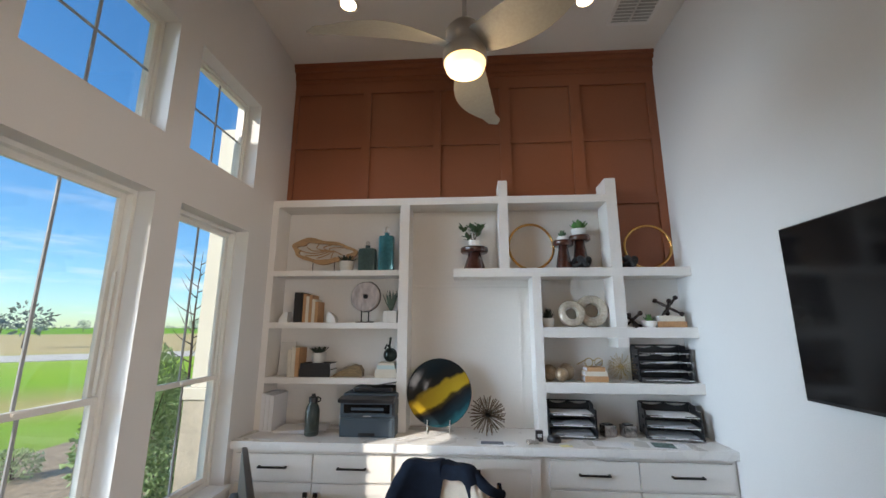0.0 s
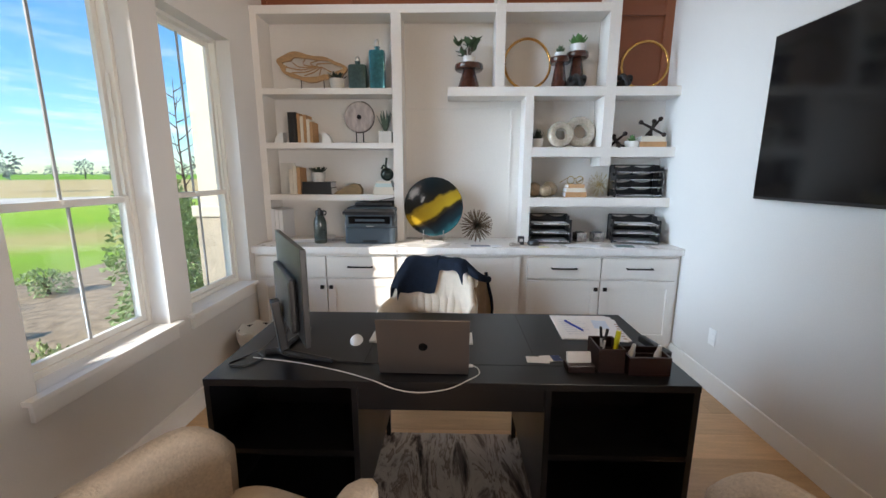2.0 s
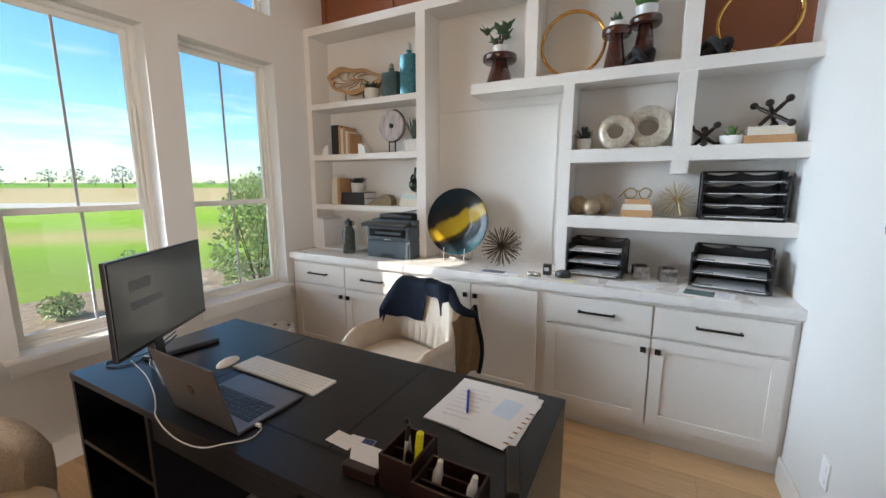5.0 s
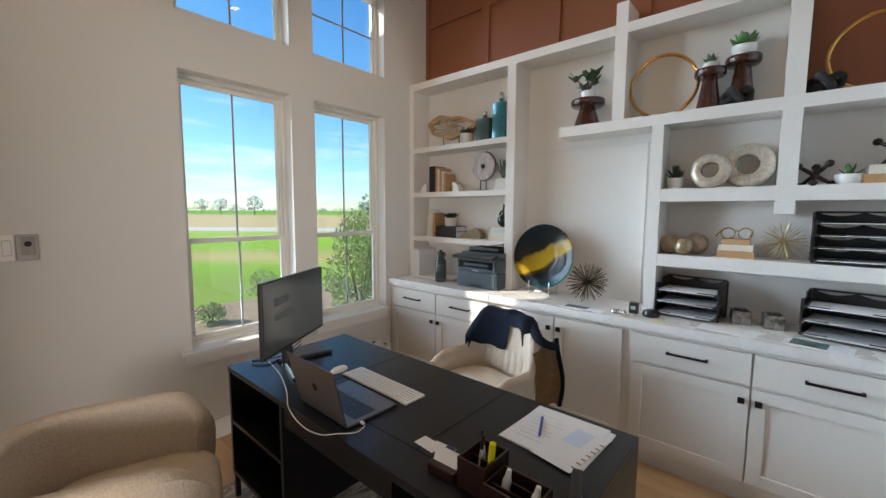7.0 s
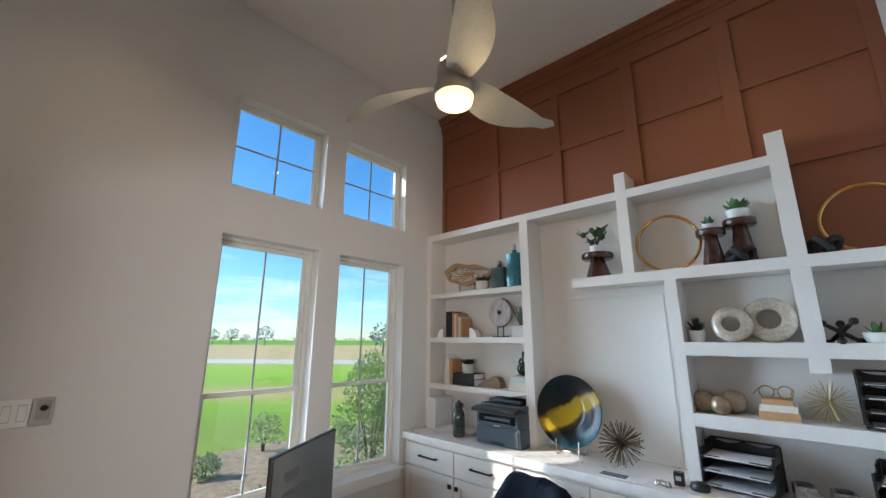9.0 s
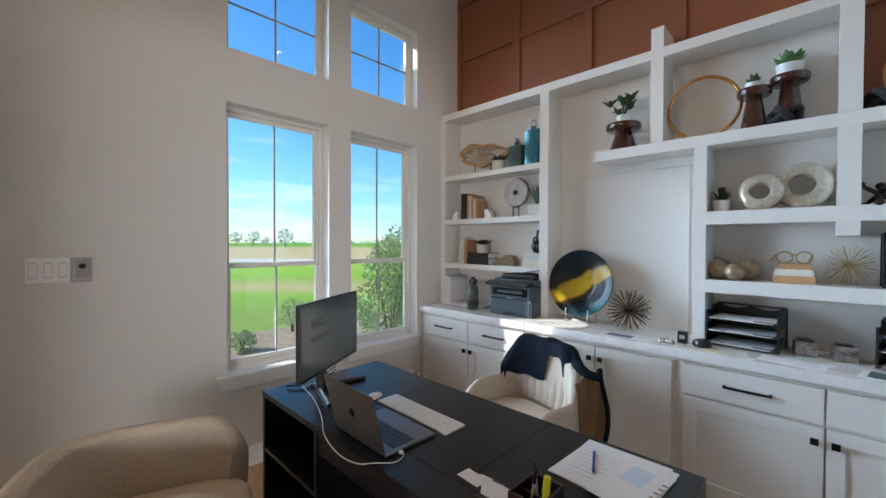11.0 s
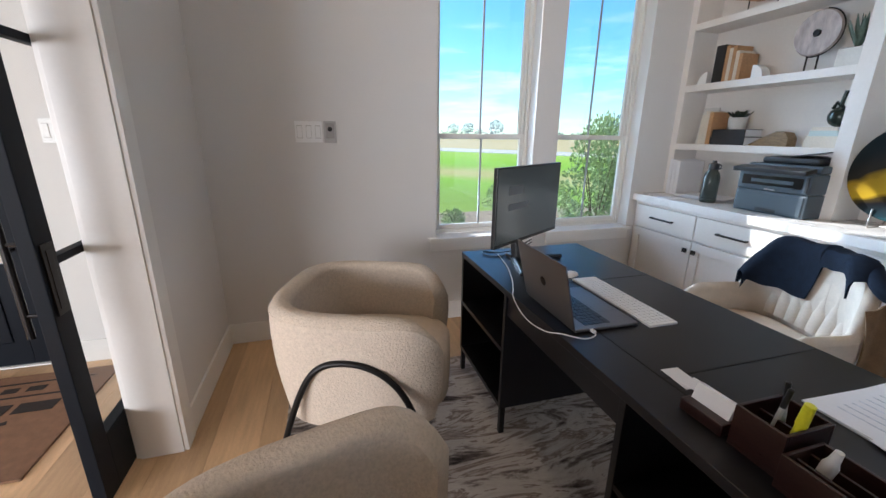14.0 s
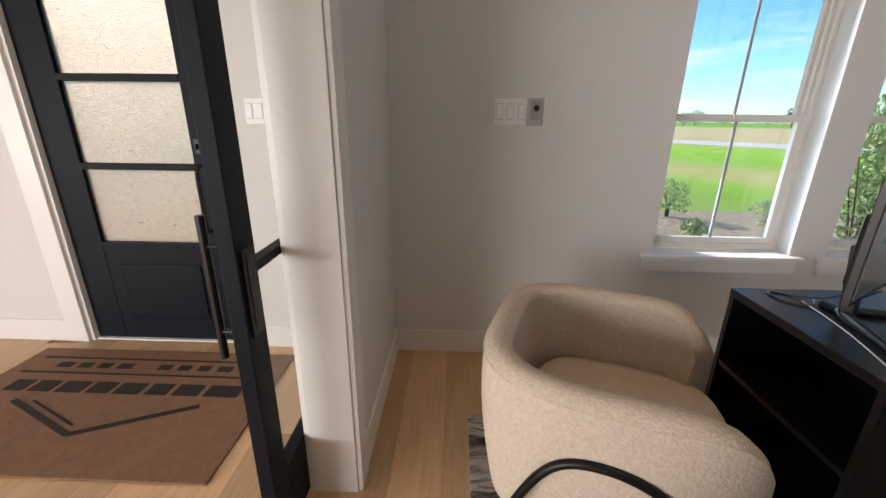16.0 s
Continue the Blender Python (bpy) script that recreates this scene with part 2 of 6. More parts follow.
def rug_material():
    m = mat("marbled_rug", (0.42, 0.39, 0.36), 0.95, var=0.12, scale=60, fine=350, bump=0.3, spec=0.1)
    ns, ln, b = nodes_of(m)
    tc, mp = ns.new("ShaderNodeTexCoord"), ns.new("ShaderNodeMapping")
    mp.inputs["Scale"].default_value, mp.inputs["Rotation"].default_value = (3.4, 0.8, 1), (0, 0, radians(-14))
    n = ns.new("ShaderNodeTexNoise")
    n.inputs["Scale"].default_value, n.inputs["Detail"].default_value, n.inputs["Distortion"].default_value, n.inputs["Roughness"].default_value = 2.6, 12, 0.8, 0.66
    r = ns.new("ShaderNodeValToRGB")
    e = r.color_ramp.elements
    e[0].position, e[0].color = 0.36, (0.035, 0.030, 0.030, 1)
    e[1].position, e[1].color = 0.43, (0.22, 0.18, 0.16, 1)
    for p, c in ((0.47, (0.50, 0.45, 0.40, 1)), (0.53, (0.58, 0.53, 0.48, 1)), (0.56, (0.20, 0.15, 0.12, 1)), (0.60, (0.46, 0.40, 0.35, 1)), (0.70, (0.62, 0.58, 0.54, 1))):
        x = e.new(p)
        x.color = c
    ln.new(tc.outputs["Object"], mp.inputs[0]), ln.new(mp.outputs[0], n.inputs["Vector"]), ln.new(n.outputs["Fac"], r.inputs[0])
    ln.new(r.outputs[0], b.inputs["Base Color"])
    return m


RUG = rug_material()

# ---- builders ----


def bm_box(bm, x0, x1, y0, y1, z0, z1, bev=0.0, m=None):
    r = bmesh.ops.create_cube(bm, size=1.0, matrix=Matrix.LocRotScale(((x0 + x1) / 2, (y0 + y1) / 2, (z0 + z1) / 2), None, (abs(x1 - x0), abs(y1 - y0), abs(z1 - z0))))
    vs = r["verts"]
    if bev:
        es = list({e for v in vs for e in v.link_edges})
        r = bmesh.ops.bevel(bm, geom=es, offset=bev, segments=2, affect="EDGES", profile=0.6)
        vs = list({v for f in r["faces"] for v in f.verts} | {v for v in vs if v.is_valid})
    if m is not None:
        bmesh.ops.transform(bm, matrix=m, verts=vs)
    return bm


def boxes(*bs, bev=0.0, m=None):
    bm = bmesh.new()
    for b in bs:
        bm_box(bm, *b, bev=bev, m=m)
    return bm


def lathe(profile, seg=32, m=None):
    """A turned body from (radius, height) pairs."""
    bm = bmesh.new()
    rings = []
    for r, z in profile:
        if r < 1e-5:
            rings.append([bm.verts.new((0, 0, z))])
        else:
            rings.append([bm.verts.new((r * math.cos(2 * math.pi * k / seg), r * math.sin(2 * math.pi * k / seg), z)) for k in range(seg)])
    for a, b in zip(rings, rings[1:]):
        for k in range(seg):
            q = [a[k % len(a)], a[(k + 1) % len(a)], b[(k + 1) % len(b)], b[k % len(b)]]
            q = [v for i, v in enumerate(q) if v not in q[:i]]
            if len(q) > 2:
                bm.faces.new(q)
    bmesh.ops.recalc_face_normals(bm, faces=bm.faces)
    if m is not None:
        bm.transform(m)
    return bm


def tube(points, radius, seg=10, m=None, closed=False):
    """A round bar along a line of points."""
    pts = [Vector(p) for p in points]
    bm = bmesh.new()
    rings = []
    up = Vector((0.013, 0.027, 1)).normalized()
    n = len(pts)
    for i, p in enumerate(pts):
        d = (pts[(i + 1) % n] - pts[i - 1]) if closed else (pts[min(i + 1, n - 1)] - pts[max(i - 1, 0)])
        d.normalize()
        s = d.cross(up)
        if s.length < 0.05:
            s = d.cross(Vector((1, 0, 0)))
        s.normalize()
        w = s.cross(d)
        r = radius(i / (n - 1)) if callable(radius) else radius
        rings.append([bm.verts.new(p + r * (math.cos(2 * math.pi * k / seg) * s + math.sin(2 * math.pi * k / seg) * w)) for k in range(seg)])
    for a, b in zip(rings, rings[1:] + ([rings[0]] if closed else [])):
        for k in range(seg):
            bm.faces.new((a[k], a[(k + 1) % seg], b[(k + 1) % seg], b[k]))
    if not closed:
        bm.faces.new(rings[0]), bm.faces.new(rings[-1])
    bmesh.ops.recalc_face_normals(bm, faces=bm.faces)
    if m is not None:
        bm.transform(m)
    return bm


def smooth_path(points, n=8, closed=False):
    """A rounded line through the points."""
    pts = [Vector(p) for p in points]
    out = []
    k = len(pts)
    for i in range(k if closed else k - 1):
        a, b, c, d = (pts[(i - 1) % k], pts[i], pts[(i + 1) % k], pts[(i + 2) % k]) if closed else (pts[max(i - 1, 0)], pts[i], pts[i + 1], pts[min(i + 2, k - 1)])
        for j in range(n):
            u = j / n
            out.append(0.5 * ((2 * b) + (c - a) * u + (2 * a - 5 * b + 4 * c - d) * u * u + (3 * b - a - 3 * c + d) * u ** 3))
    if not closed:
        out.append(pts[-1])
    return out


def mesh_of(name, bm, material, smooth=False):
    me = bpy.data.meshes.new(name)
    if smooth:
        for f in bm.faces:
            f.smooth = True
    bm.to_mesh(me)
    bm.free()
    me.materials.append(material)
    if smooth:
        me.set_sharp_from_angle(angle=radians(50))
    return me


def part(name, bm, material, parent, label="", smooth=False):
    ob = new(name, mesh_of(name, bm, material, smooth))
    ob.parent = parent
    if label:
        ob["label"] = label
    return ob


def solid(name, bm, material, label, category, group="", kind="", smooth=False):
    return tagged(new(name, mesh_of(name, bm, material, smooth)), label, category, group, kind)


def thing(name, m, label, category, group=""):
    ob = new(name)
    ob.empty_display_size = 0.1
    ob.matrix_world = m
    return tagged(ob, label, category, group)


def structure(name, bm, material, label="", smooth=False):
    return tagged(new(name, mesh_of(name, bm, material, smooth)), label, kind="structure")


# ---- structure ----
XW, XE, YB, YD, ZC = -2.29, 1.107, 4.985, 1.354, 4.225   # window wall, screen wall, shelf wall, door wall, ceiling
WT = 0.165
WTW = 0.20
W1, W2 = (2.771, 3.50), (3.695, 4.412)
LOW, UPP = (0.648, 2.42), (2.765, 3.476)

# window wall with four openings
bm = bmesh.new()
bm_box(bm, XW - WTW, XW, 0.42, W1[0], 0, ZC + 0.3)
bm_box(bm, XW - WTW, XW, W1[1], W2[0], 0, ZC + 0.3)
bm_box(bm, XW - WTW, XW, W2[1], YB + 0.2, 0, ZC + 0.3)
for a, b in (W1, W2):
    for z0, z1 in ((0, LOW[0] - 0.022), (LOW[1], UPP[0]), (UPP[1], ZC + 0.3)):
        bm_box(bm, XW - WTW, XW, a, b, z0, z1)
bm_box(bm, XW - WTW, XW, -5.2, -0.565, 0, ZC + 0.3)
bm_box(bm, XW - WTW, XW, -0.565, 0.42, 2.54, ZC + 0.3)
structure("wall_west", bm, WALL, "warm white painted wall with four windows")
structure("wall_north", boxes((XW, XE, YB, YB + 0.2, 0, ZC + 0.3)), TERRA, "terracotta painted panelled wall above the bookcase")
structure("wall_east", boxes((XE, XE + 0.15, YD - WT, YB + 0.2, 0, ZC + 0.3)), WALL, "plain white painted wall with the screen")
OPEN = (-1.337, 0.45)
structure("wall_south", boxes((XW, OPEN[0], YD - WT, YD, 0, ZC + 0.3), (OPEN[1], XE, YD - WT, YD, 0, ZC + 0.3), (OPEN[0], OPEN[1], YD - WT, YD, 2.5, ZC + 0.3)), WALL, "white painted wall with a wide doorway")
structure("ceiling", boxes((XW, XE, YD, YB, ZC, ZC + 0.12)), CEIL, "flat white painted ceiling")
structure("ceiling_hall", boxes((XW, 4.6, -5.2, YD - WT, 3.05, 3.2)), CEIL, "flat white hall ceiling")
structure("wall_hall_east", boxes((4.6, 4.75, -5.2, YD, 0, 3.2)), WALL, "plain white hall wall")
structure("wall_hall_south", boxes((XW, 4.6, -5.2, -5.05, 0, 3.2)), WALL, "plain white hall wall")
structure("wall_hall_north", boxes((XE + 0.15, 4.6, YD - WT, YD, 0, 3.2)), WALL, "plain white hall wall")

# board-and-batten on the shelf wall
panelling = structure("panelling", boxes((XW, XE, YB - 0.02, YB, 3.925, 4.04)), TERRA, "terracotta painted board-and-batten panelling")
for i, (x0, x1) in enumerate(((XW, -2.245), (-1.61, -1.53), (-0.93, -0.862), (-0.31, -0.215), (0.335, 0.437), (1.035, XE))):
    part("batten", boxes((x0, x1, YB - 0.02, YB, 2.2, 3.925), bev=0.002), TERRA, panelling)
for z0, z1 in ((3.36, 3.415), (2.765, 2.83)):
    for x0, x1 in ((-2.245, -1.61), (-1.53, -0.93), (-0.862, -0.31), (-0.215, 0.335), (0.437, 1.035)):
        part("batten", boxes((x0, x1, YB - 0.019, YB, z0, z1), bev=0.002), TERRA, panelling)
crown = bmesh.new()
for k, (d, z0, z1) in enumerate(((0.03, 4.04, 4.08), (0.045, 4.08, 4.15), (0.075, 4.15, 4.19), (0.09, 4.19, ZC))):
    bm_box(crown, XW, XE, YB - d, YB, z0, z1, 0.004)
part("crown_moulding", crown, TERRA, panelling)

# skirting
SK = 0.14


def skirting(x0, x1, y0, y1):
    return boxes((x0, x1, y0, y1, 0, SK), bev=0.004)


structure("baseboard", skirting(XW, XW + 0.014, YD, 4.49), TRIM, "white painted baseboard")
structure("baseboard", skirting(XE - 0.014, XE, YD, 4.49), TRIM, "white painted baseboard")
structure("baseboard", skirting(XW + 0.014, -1.432, YD, YD + 0.014), TRIM, "white painted baseboard")
structure("baseboard", skirting(OPEN[1] + 0.09, XE - 0.014, YD, YD + 0.014), TRIM, "white painted baseboard")
structure("baseboard", skirting(XW, XW + 0.014, 0.52, YD - WT), TRIM, "white painted baseboard")
structure("baseboard", skirting(XW, XW + 0.014, -5.0, -0.67), TRIM, "white painted baseboard")

# doorway lining and casings
structure("trim", boxes((OPEN[0], OPEN[0] + 0.018, YD - WT, YD, 0, 2.5), (OPEN[1] - 0.018, OPEN[1], YD - WT, YD, 0, 2.5), (OPEN[0] + 0.018, OPEN[1] - 0.018, YD - WT, YD, 2.482, 2.5), bev=0.002), TRIM, "white doorway lining")
for y0, y1 in ((YD, YD + 0.018), (YD - WT - 0.018, YD - WT)):
    structure("trim", boxes((OPEN[0] - 0.085, OPEN[0] + 0.01, y0, y1, 0, 2.49), (OPEN[1] - 0.01, OPEN[1] + 0.085, y0, y1, 0, 2.49), (OPEN[0] - 0.085, OPEN[1] + 0.085, y0, y1, 2.49, 2.58), bev=0.003), TRIM, "white door casing")


def window(name, y, z, lower):
    """A vinyl window set in a plastered opening: frame, sashes, thin bars and panes."""
    (y0, y1), (z0, z1) = y, z
    xi = XW - 0.10
    xo = xi - 0.075
    f = 0.024
    root = structure(name, boxes((xo, xi, y0, y0 + f, z0, z1), (xo, xi, y1 - f, y1, z0, z1), (xo, xi, y0 + f, y1 - f, z1 - f, z1), (xo, xi, y0 + f, y1 - f, z0, z0 + f + 0.008), bev=0.004), VINYL, "white vinyl window with thin bars" if not lower else "white single-hung vinyl window with thin bars")
    a, b = y0 + f, y1 - f
    mid = (y0 + y1) / 2

    def sash(s0, s1, x0, x1, w=0.032):
        part("sash", boxes((x0, x1, a, a + w, s0, s1), (x0, x1, b - w, b, s0, s1), (x0, x1, a + w, b - w, s1 - w, s1), (x0, x1, a + w, b - w, s0, s0 + w), bev=0.003), VINYL, root)
        g = part("pane", boxes((x0 + 0.012, x0 + 0.016, a + w, b - w, s0 + w, s1 - w)), GLASS, root)
        g.visible_shadow = False
        part("glazing_bar", boxes((x0 + 0.018, x0 + 0.027, mid - 0.007, mid + 0.007, s0 + w, s1 - w), bev=0.002), BARGREY, root)
        return x0

    if lower:
        zm = 1.347
        sash(zm - 0.015, z1 - f, xo + 0.008, xo + 0.034)
        sash(z0 + f + 0.008, zm + 0.022, xo + 0.036, xo + 0.062)
        part("sash_lock", boxes((xo + 0.062, xo + 0.075, mid - 0.03, mid + 0.03, zm + 0.004, zm + 0.018), bev=0.003), VINYL, root)
        for yt in (a + 0.006, b - 0.016):
            part("balance_track", boxes((xo + 0.04, xo + 0.058, yt, yt + 0.010, zm + 0.03, z1 - f - 0.42), bev=0.002), VINYL, root)
    else:
        x0 = sash(z0 + f + 0.008, z1 - f, xo + 0.036, xo + 0.064, 0.024)
        zc = (z0 + z1) / 2
        part("glazing_bar", boxes((x0 + 0.018, x0 + 0.026, a + 0.024, b - 0.024, zc - 0.007, zc + 0.007), bev=0.002), BARGREY, root)
    return root


window("window_1", W1, LOW, True)
window("window_2", W2, LOW, True)
window("window_3", W1, UPP, False)
window("window_4", W2, UPP, False)
for y0, y1 in ((2.708, 3.555), (3.640, 4.440)):
    structure("window_sill", boxes((XW - 0.10, XW, (W1 if y0 < 3 else W2)[0], (W1 if y0 < 3 else W2)[1], LOW[0] - 0.022, LOW[0]), (XW, XW + 0.045, y0, y1, LOW[0] - 0.022, LOW[0]), (XW, XW + 0.02, y0 + 0.02, y1 - 0.02, LOW[0] - 0.10, LOW[0] - 0.022), bev=0.003), TRIM, "white painted window stool and apron")

# the built-in bookcase: face frame, shelves and backs
YS = 4.737
case = thing("bookcase", pose(0, 0, 0), "white built-in bookcase with stepped open shelves", "bookcase")
BK = YB - 0.024


def shelf(x0, x1, z0, z1, name="shelf", y0=YS):
    return part(name, boxes((x0, x1, y0, BK, z0, z1), bev=0.002), CAB, case)


ZT = 0.92
shelf(XW, -2.235, ZT, 2.712, "side_panel")
shelf(-1.181, -1.102, ZT, 2.712, "upright")
shelf(-0.112, -0.044, ZT, 2.10, "upright")
shelf(-0.362, -0.286, 2.17, 2.912, "upright")
shelf(0.510, 0.595, 2.17, 2.912, "upright")
shelf(0.510, 0.595, 1.706, 2.10, "upright")
shelf(0.510, 0.595, 1.554, 1.627, "upright")
shelf(XW, -0.362, 2.712, 2.775, "top_board")
shelf(-0.286, 0.510, 2.712, 2.775, "top_board")
for z0, z1 in ((2.117, 2.163), (1.692, 1.740), (1.268, 1.314)):
    shelf(-2.235, -1.181, z0, z1)
shelf(-0.737, XE, 2.10, 2.17)
shelf(-0.044, XE, 1.627, 1.706)
shelf(-0.044, XE, 1.221, 1.297)
part("back_panel", boxes((XW, 0.510, YB - 0.023, YB - 0.021, ZT, 2.73)), CAB, case)
part("back_panel", boxes((0.510, XE, YB - 0.023, YB - 0.021, ZT, 2.12)), CAB, case)
part("niche_moulding", boxes((-1.10, -0.114, YB - 0.034, YB - 0.024, 2.035, 2.055), (-0.20, -0.18, YB - 0.034, YB - 0.024, ZT, 2.035), bev=0.002), CAB, case)

# base cabinets and worktop
structure("worktop", boxes((XW, XE, 4.445, BK, 0.865, ZT), bev=0.004), TOPM, "white painted built-in worktop")
YF = 4.49


def pull(parent, x, z, w=0.2):
    part("handle", boxes((x - w / 2, x + w / 2, YF - 0.052, YF - 0.040, z - 0.006, z + 0.006), (x - w / 2, x - w / 2 + 0.012, YF - 0.042, YF - 0.020, z - 0.006, z + 0.006), (x + w / 2 - 0.012, x + w / 2, YF - 0.042, YF - 0.020, z - 0.006, z + 0.006), bev=0.002), BMETAL, parent, "black bar handle")


def knob(parent, x, z):
    part("knob", boxes((x - 0.015, x + 0.015, YF - 0.045, YF - 0.032, z - 0.015, z + 0.015), (x - 0.006, x + 0.006, YF - 0.034, YF - 0.020, z - 0.006, z + 0.006), bev=0.002), BMETAL, parent, "square black knob")


def shaker(parent, x0, x1, z0, z1, knob_x=None, knob_z=None):
    w = 0.062
    d = part("door", boxes((x0 + 0.001, x1 - 0.001, YF - 0.011, YF - 0.001, z0 + 0.001, z1 - 0.001)), CAB, parent)
    for a, b in ((x0, x0 + w), (x1 - w, x1)):
        part("stile", boxes((a, b, YF - 0.022, YF - 0.009, z0, z1), bev=0.0015), CAB, d)
    for a, b in ((z1 - w, z1), (z0, z0 + w)):
        part("rail", boxes((x0 + w, x1 - w, YF - 0.022, YF - 0.009, a, b), bev=0.0015), CAB, d)
    if knob_x is not None:
        knob(d, knob_x, knob_z)


def cabinet(x0, x1, mid, drawers):
    c = thing("base_cabinet", pose(0, 0, 0), "white shaker base cabinet with black pulls and knobs" if drawers else "white shaker base cabinet with two tall doors", "cabinet", "base cabinets")
    part("body", boxes((x0, x1, YF, BK, 0.10, 0.865)), CAB, c)
    part("toe_kick", boxes((x0, x1, YF + 0.05, BK, 0, 0.10)), CAB, c)
    a, b = x0 + 0.03, x1 - 0.03
    if drawers:
        for d0, d1 in ((a, mid - 0.004), (mid + 0.004, b)):
            dr = part("drawer", boxes((d0, d1, YF - 0.022, YF - 0.001, 0.672, 0.838), bev=0.002), CAB, c)
            pull(dr, (d0 + d1) / 2, 0.757)
    top = 0.655 if drawers else 0.838
    kz = 0.59 if drawers else 0.76
    shaker(c, a, mid - 0.004, 0.145, top, mid - 0.036, kz)
    shaker(c, mid + 0.004, b, 0.145, top, mid + 0.036, kz)
    return c


cabinet(-2.289, -1.122, -1.70, True)
cabinet(-1.122, -0.122, -0.600, False)
cabinet(-0.122, 1.106, 0.484, True)

# ---- outside ----
GRASS = mat("grass_field", (0.25, 0.33, 0.09), 0.9, var=0.35, scale=0.35, fine=9, bump=0.2, spec=0.1)


def field_bands():
    """Mown grass, then straw-coloured stubble and pale earth further out, in broad uneven strips."""
    ns, ln, b = nodes_of(GRASS)
    tc, n, sep = ns.new("ShaderNodeTexCoord"), ns.new("ShaderNodeTexNoise"), ns.new("ShaderNodeSeparateXYZ")
    n.inputs["Scale"].default_value, n.inputs["Detail"].default_value = 0.12, 5
    ln.new(tc.outputs["Object"], sep.inputs[0]), ln.new(tc.outputs["Object"], n.inputs["Vector"])
    a, m = ns.new("ShaderNodeMath"), ns.new("ShaderNodeMath")
    m.operation, m.inputs[1].default_value = "MULTIPLY", 4.0
    along, across, away = ns.new("ShaderNodeMath"), ns.new("ShaderNodeMath"), ns.new("ShaderNodeMath")
    along.operation, along.inputs[1].default_value = "MULTIPLY", 0.65
    across.operation, across.inputs[1].default_value = "MULTIPLY", -0.76
    ln.new(sep.outputs["X"], along.inputs[0]), ln.new(sep.outputs["Y"], across.inputs[0])
    ln.new(along.outputs[0], away.inputs[0]), ln.new(across.outputs[0], away.inputs[1])
    ln.new(n.outputs["Fac"], m.inputs[0]), ln.new(away.outputs[0], a.inputs[0]), ln.new(m.outputs[0], a.inputs[1])
    mr, r = ns.new("ShaderNodeMapRange"), ns.new("ShaderNodeValToRGB")
    mr.inputs["From Min"].default_value, mr.inputs["From Max"].default_value = 0.0, -300.0
    ln.new(a.outputs[0], mr.inputs["Value"]), ln.new(mr.outputs[0], r.inputs[0])
    e = r.color_ramp.elements
    e[0].position, e[0].color = 0.0, (0.30, 0.34, 0.08, 1)
    e[1].position, e[1].color = 1.0, (0.22, 0.42, 0.04, 1)
    for p, c in ((0.028, (0.26, 0.36, 0.06, 1)), (0.040, (0.28, 0.46, 0.04, 1)), (0.049, (0.58, 0.43, 0.18, 1)), (0.057, (0.40, 0.44, 0.10, 1)), (0.066, (0.30, 0.50, 0.04, 1)), (0.085, (0.36, 0.54, 0.05, 1)), (0.108, (0.40, 0.54, 0.08, 1)), (0.15, (0.66, 0.48, 0.24, 1)), (0.50, (0.62, 0.46, 0.22, 1)), (0.60, (0.22, 0.44, 0.03, 1))):
        x = e.new(p)
        x.color = c
    old = b.inputs["Base Color"].links[0].from_socket
    mx = ns.new("ShaderNodeMix")
    mx.data_type = "RGBA"
    mx.inputs[0].default_value = 0.9
    ln.new(old, mx.inputs[6]), ln.new(r.outputs[0], mx.inputs[7]), ln.new(mx.outputs[2], b.inputs["Base Color"])


field_bands()
bm = bmesh.new()
for v in ((-2500, -2500, -0.3), (XW - WTW - 0.002, -2500, -0.3), (XW - WTW - 0.002, 2500, -0.3), (-2500, 2500, -0.3)):
    bm.verts.new(v)
bm.faces.new(bm.verts)
structure("ground", bm, GRASS, "flat green lawn and stubble field reaching the horizon")
GRAVEL = mat("pale_road", (0.66, 0.58, 0.48), 0.9, var=0.1, scale=0.8, fine=20, bump=0.1)
structure("road", boxes((-400, 400, 35.5, 43.0, -0.30, -0.27), m=pose(0, 0, 0, 0, 0, math.degrees(math.atan2(0.65, 0.76)))), GRAVEL, "pale concrete road across the field")
# pale slab added outside, so sunlit beige shows through the door glass
structure("porch_slab", boxes((-9.0, XW - WTW - 0.004, -7.0, 1.15, -0.30, -0.12)), mat("bounce_concrete", (0.62, 0.52, 0.40), 0.85, var=0.15, scale=5, fine=60, bump=0.1), "pale concrete slab added outside to brighten the door panes")
structure("foundation", boxes((XW - WTW, 4.7, -5.2, YB + 0.2, -0.5, -0.12)), STONE, "house foundation")
MULCH = mat("mulch_bed", (0.34, 0.25, 0.16), 0.95, var=0.5, scale=8, fine=40, bump=0.5)
structure("flower_bed", boxes((-7.6, XW - WTW - 0.01, 2.7, 12.0, -0.30, -0.25), bev=0.02), MULCH, "brown mulched flower bed by the wall")

leaf_rnd = random.Random(11)


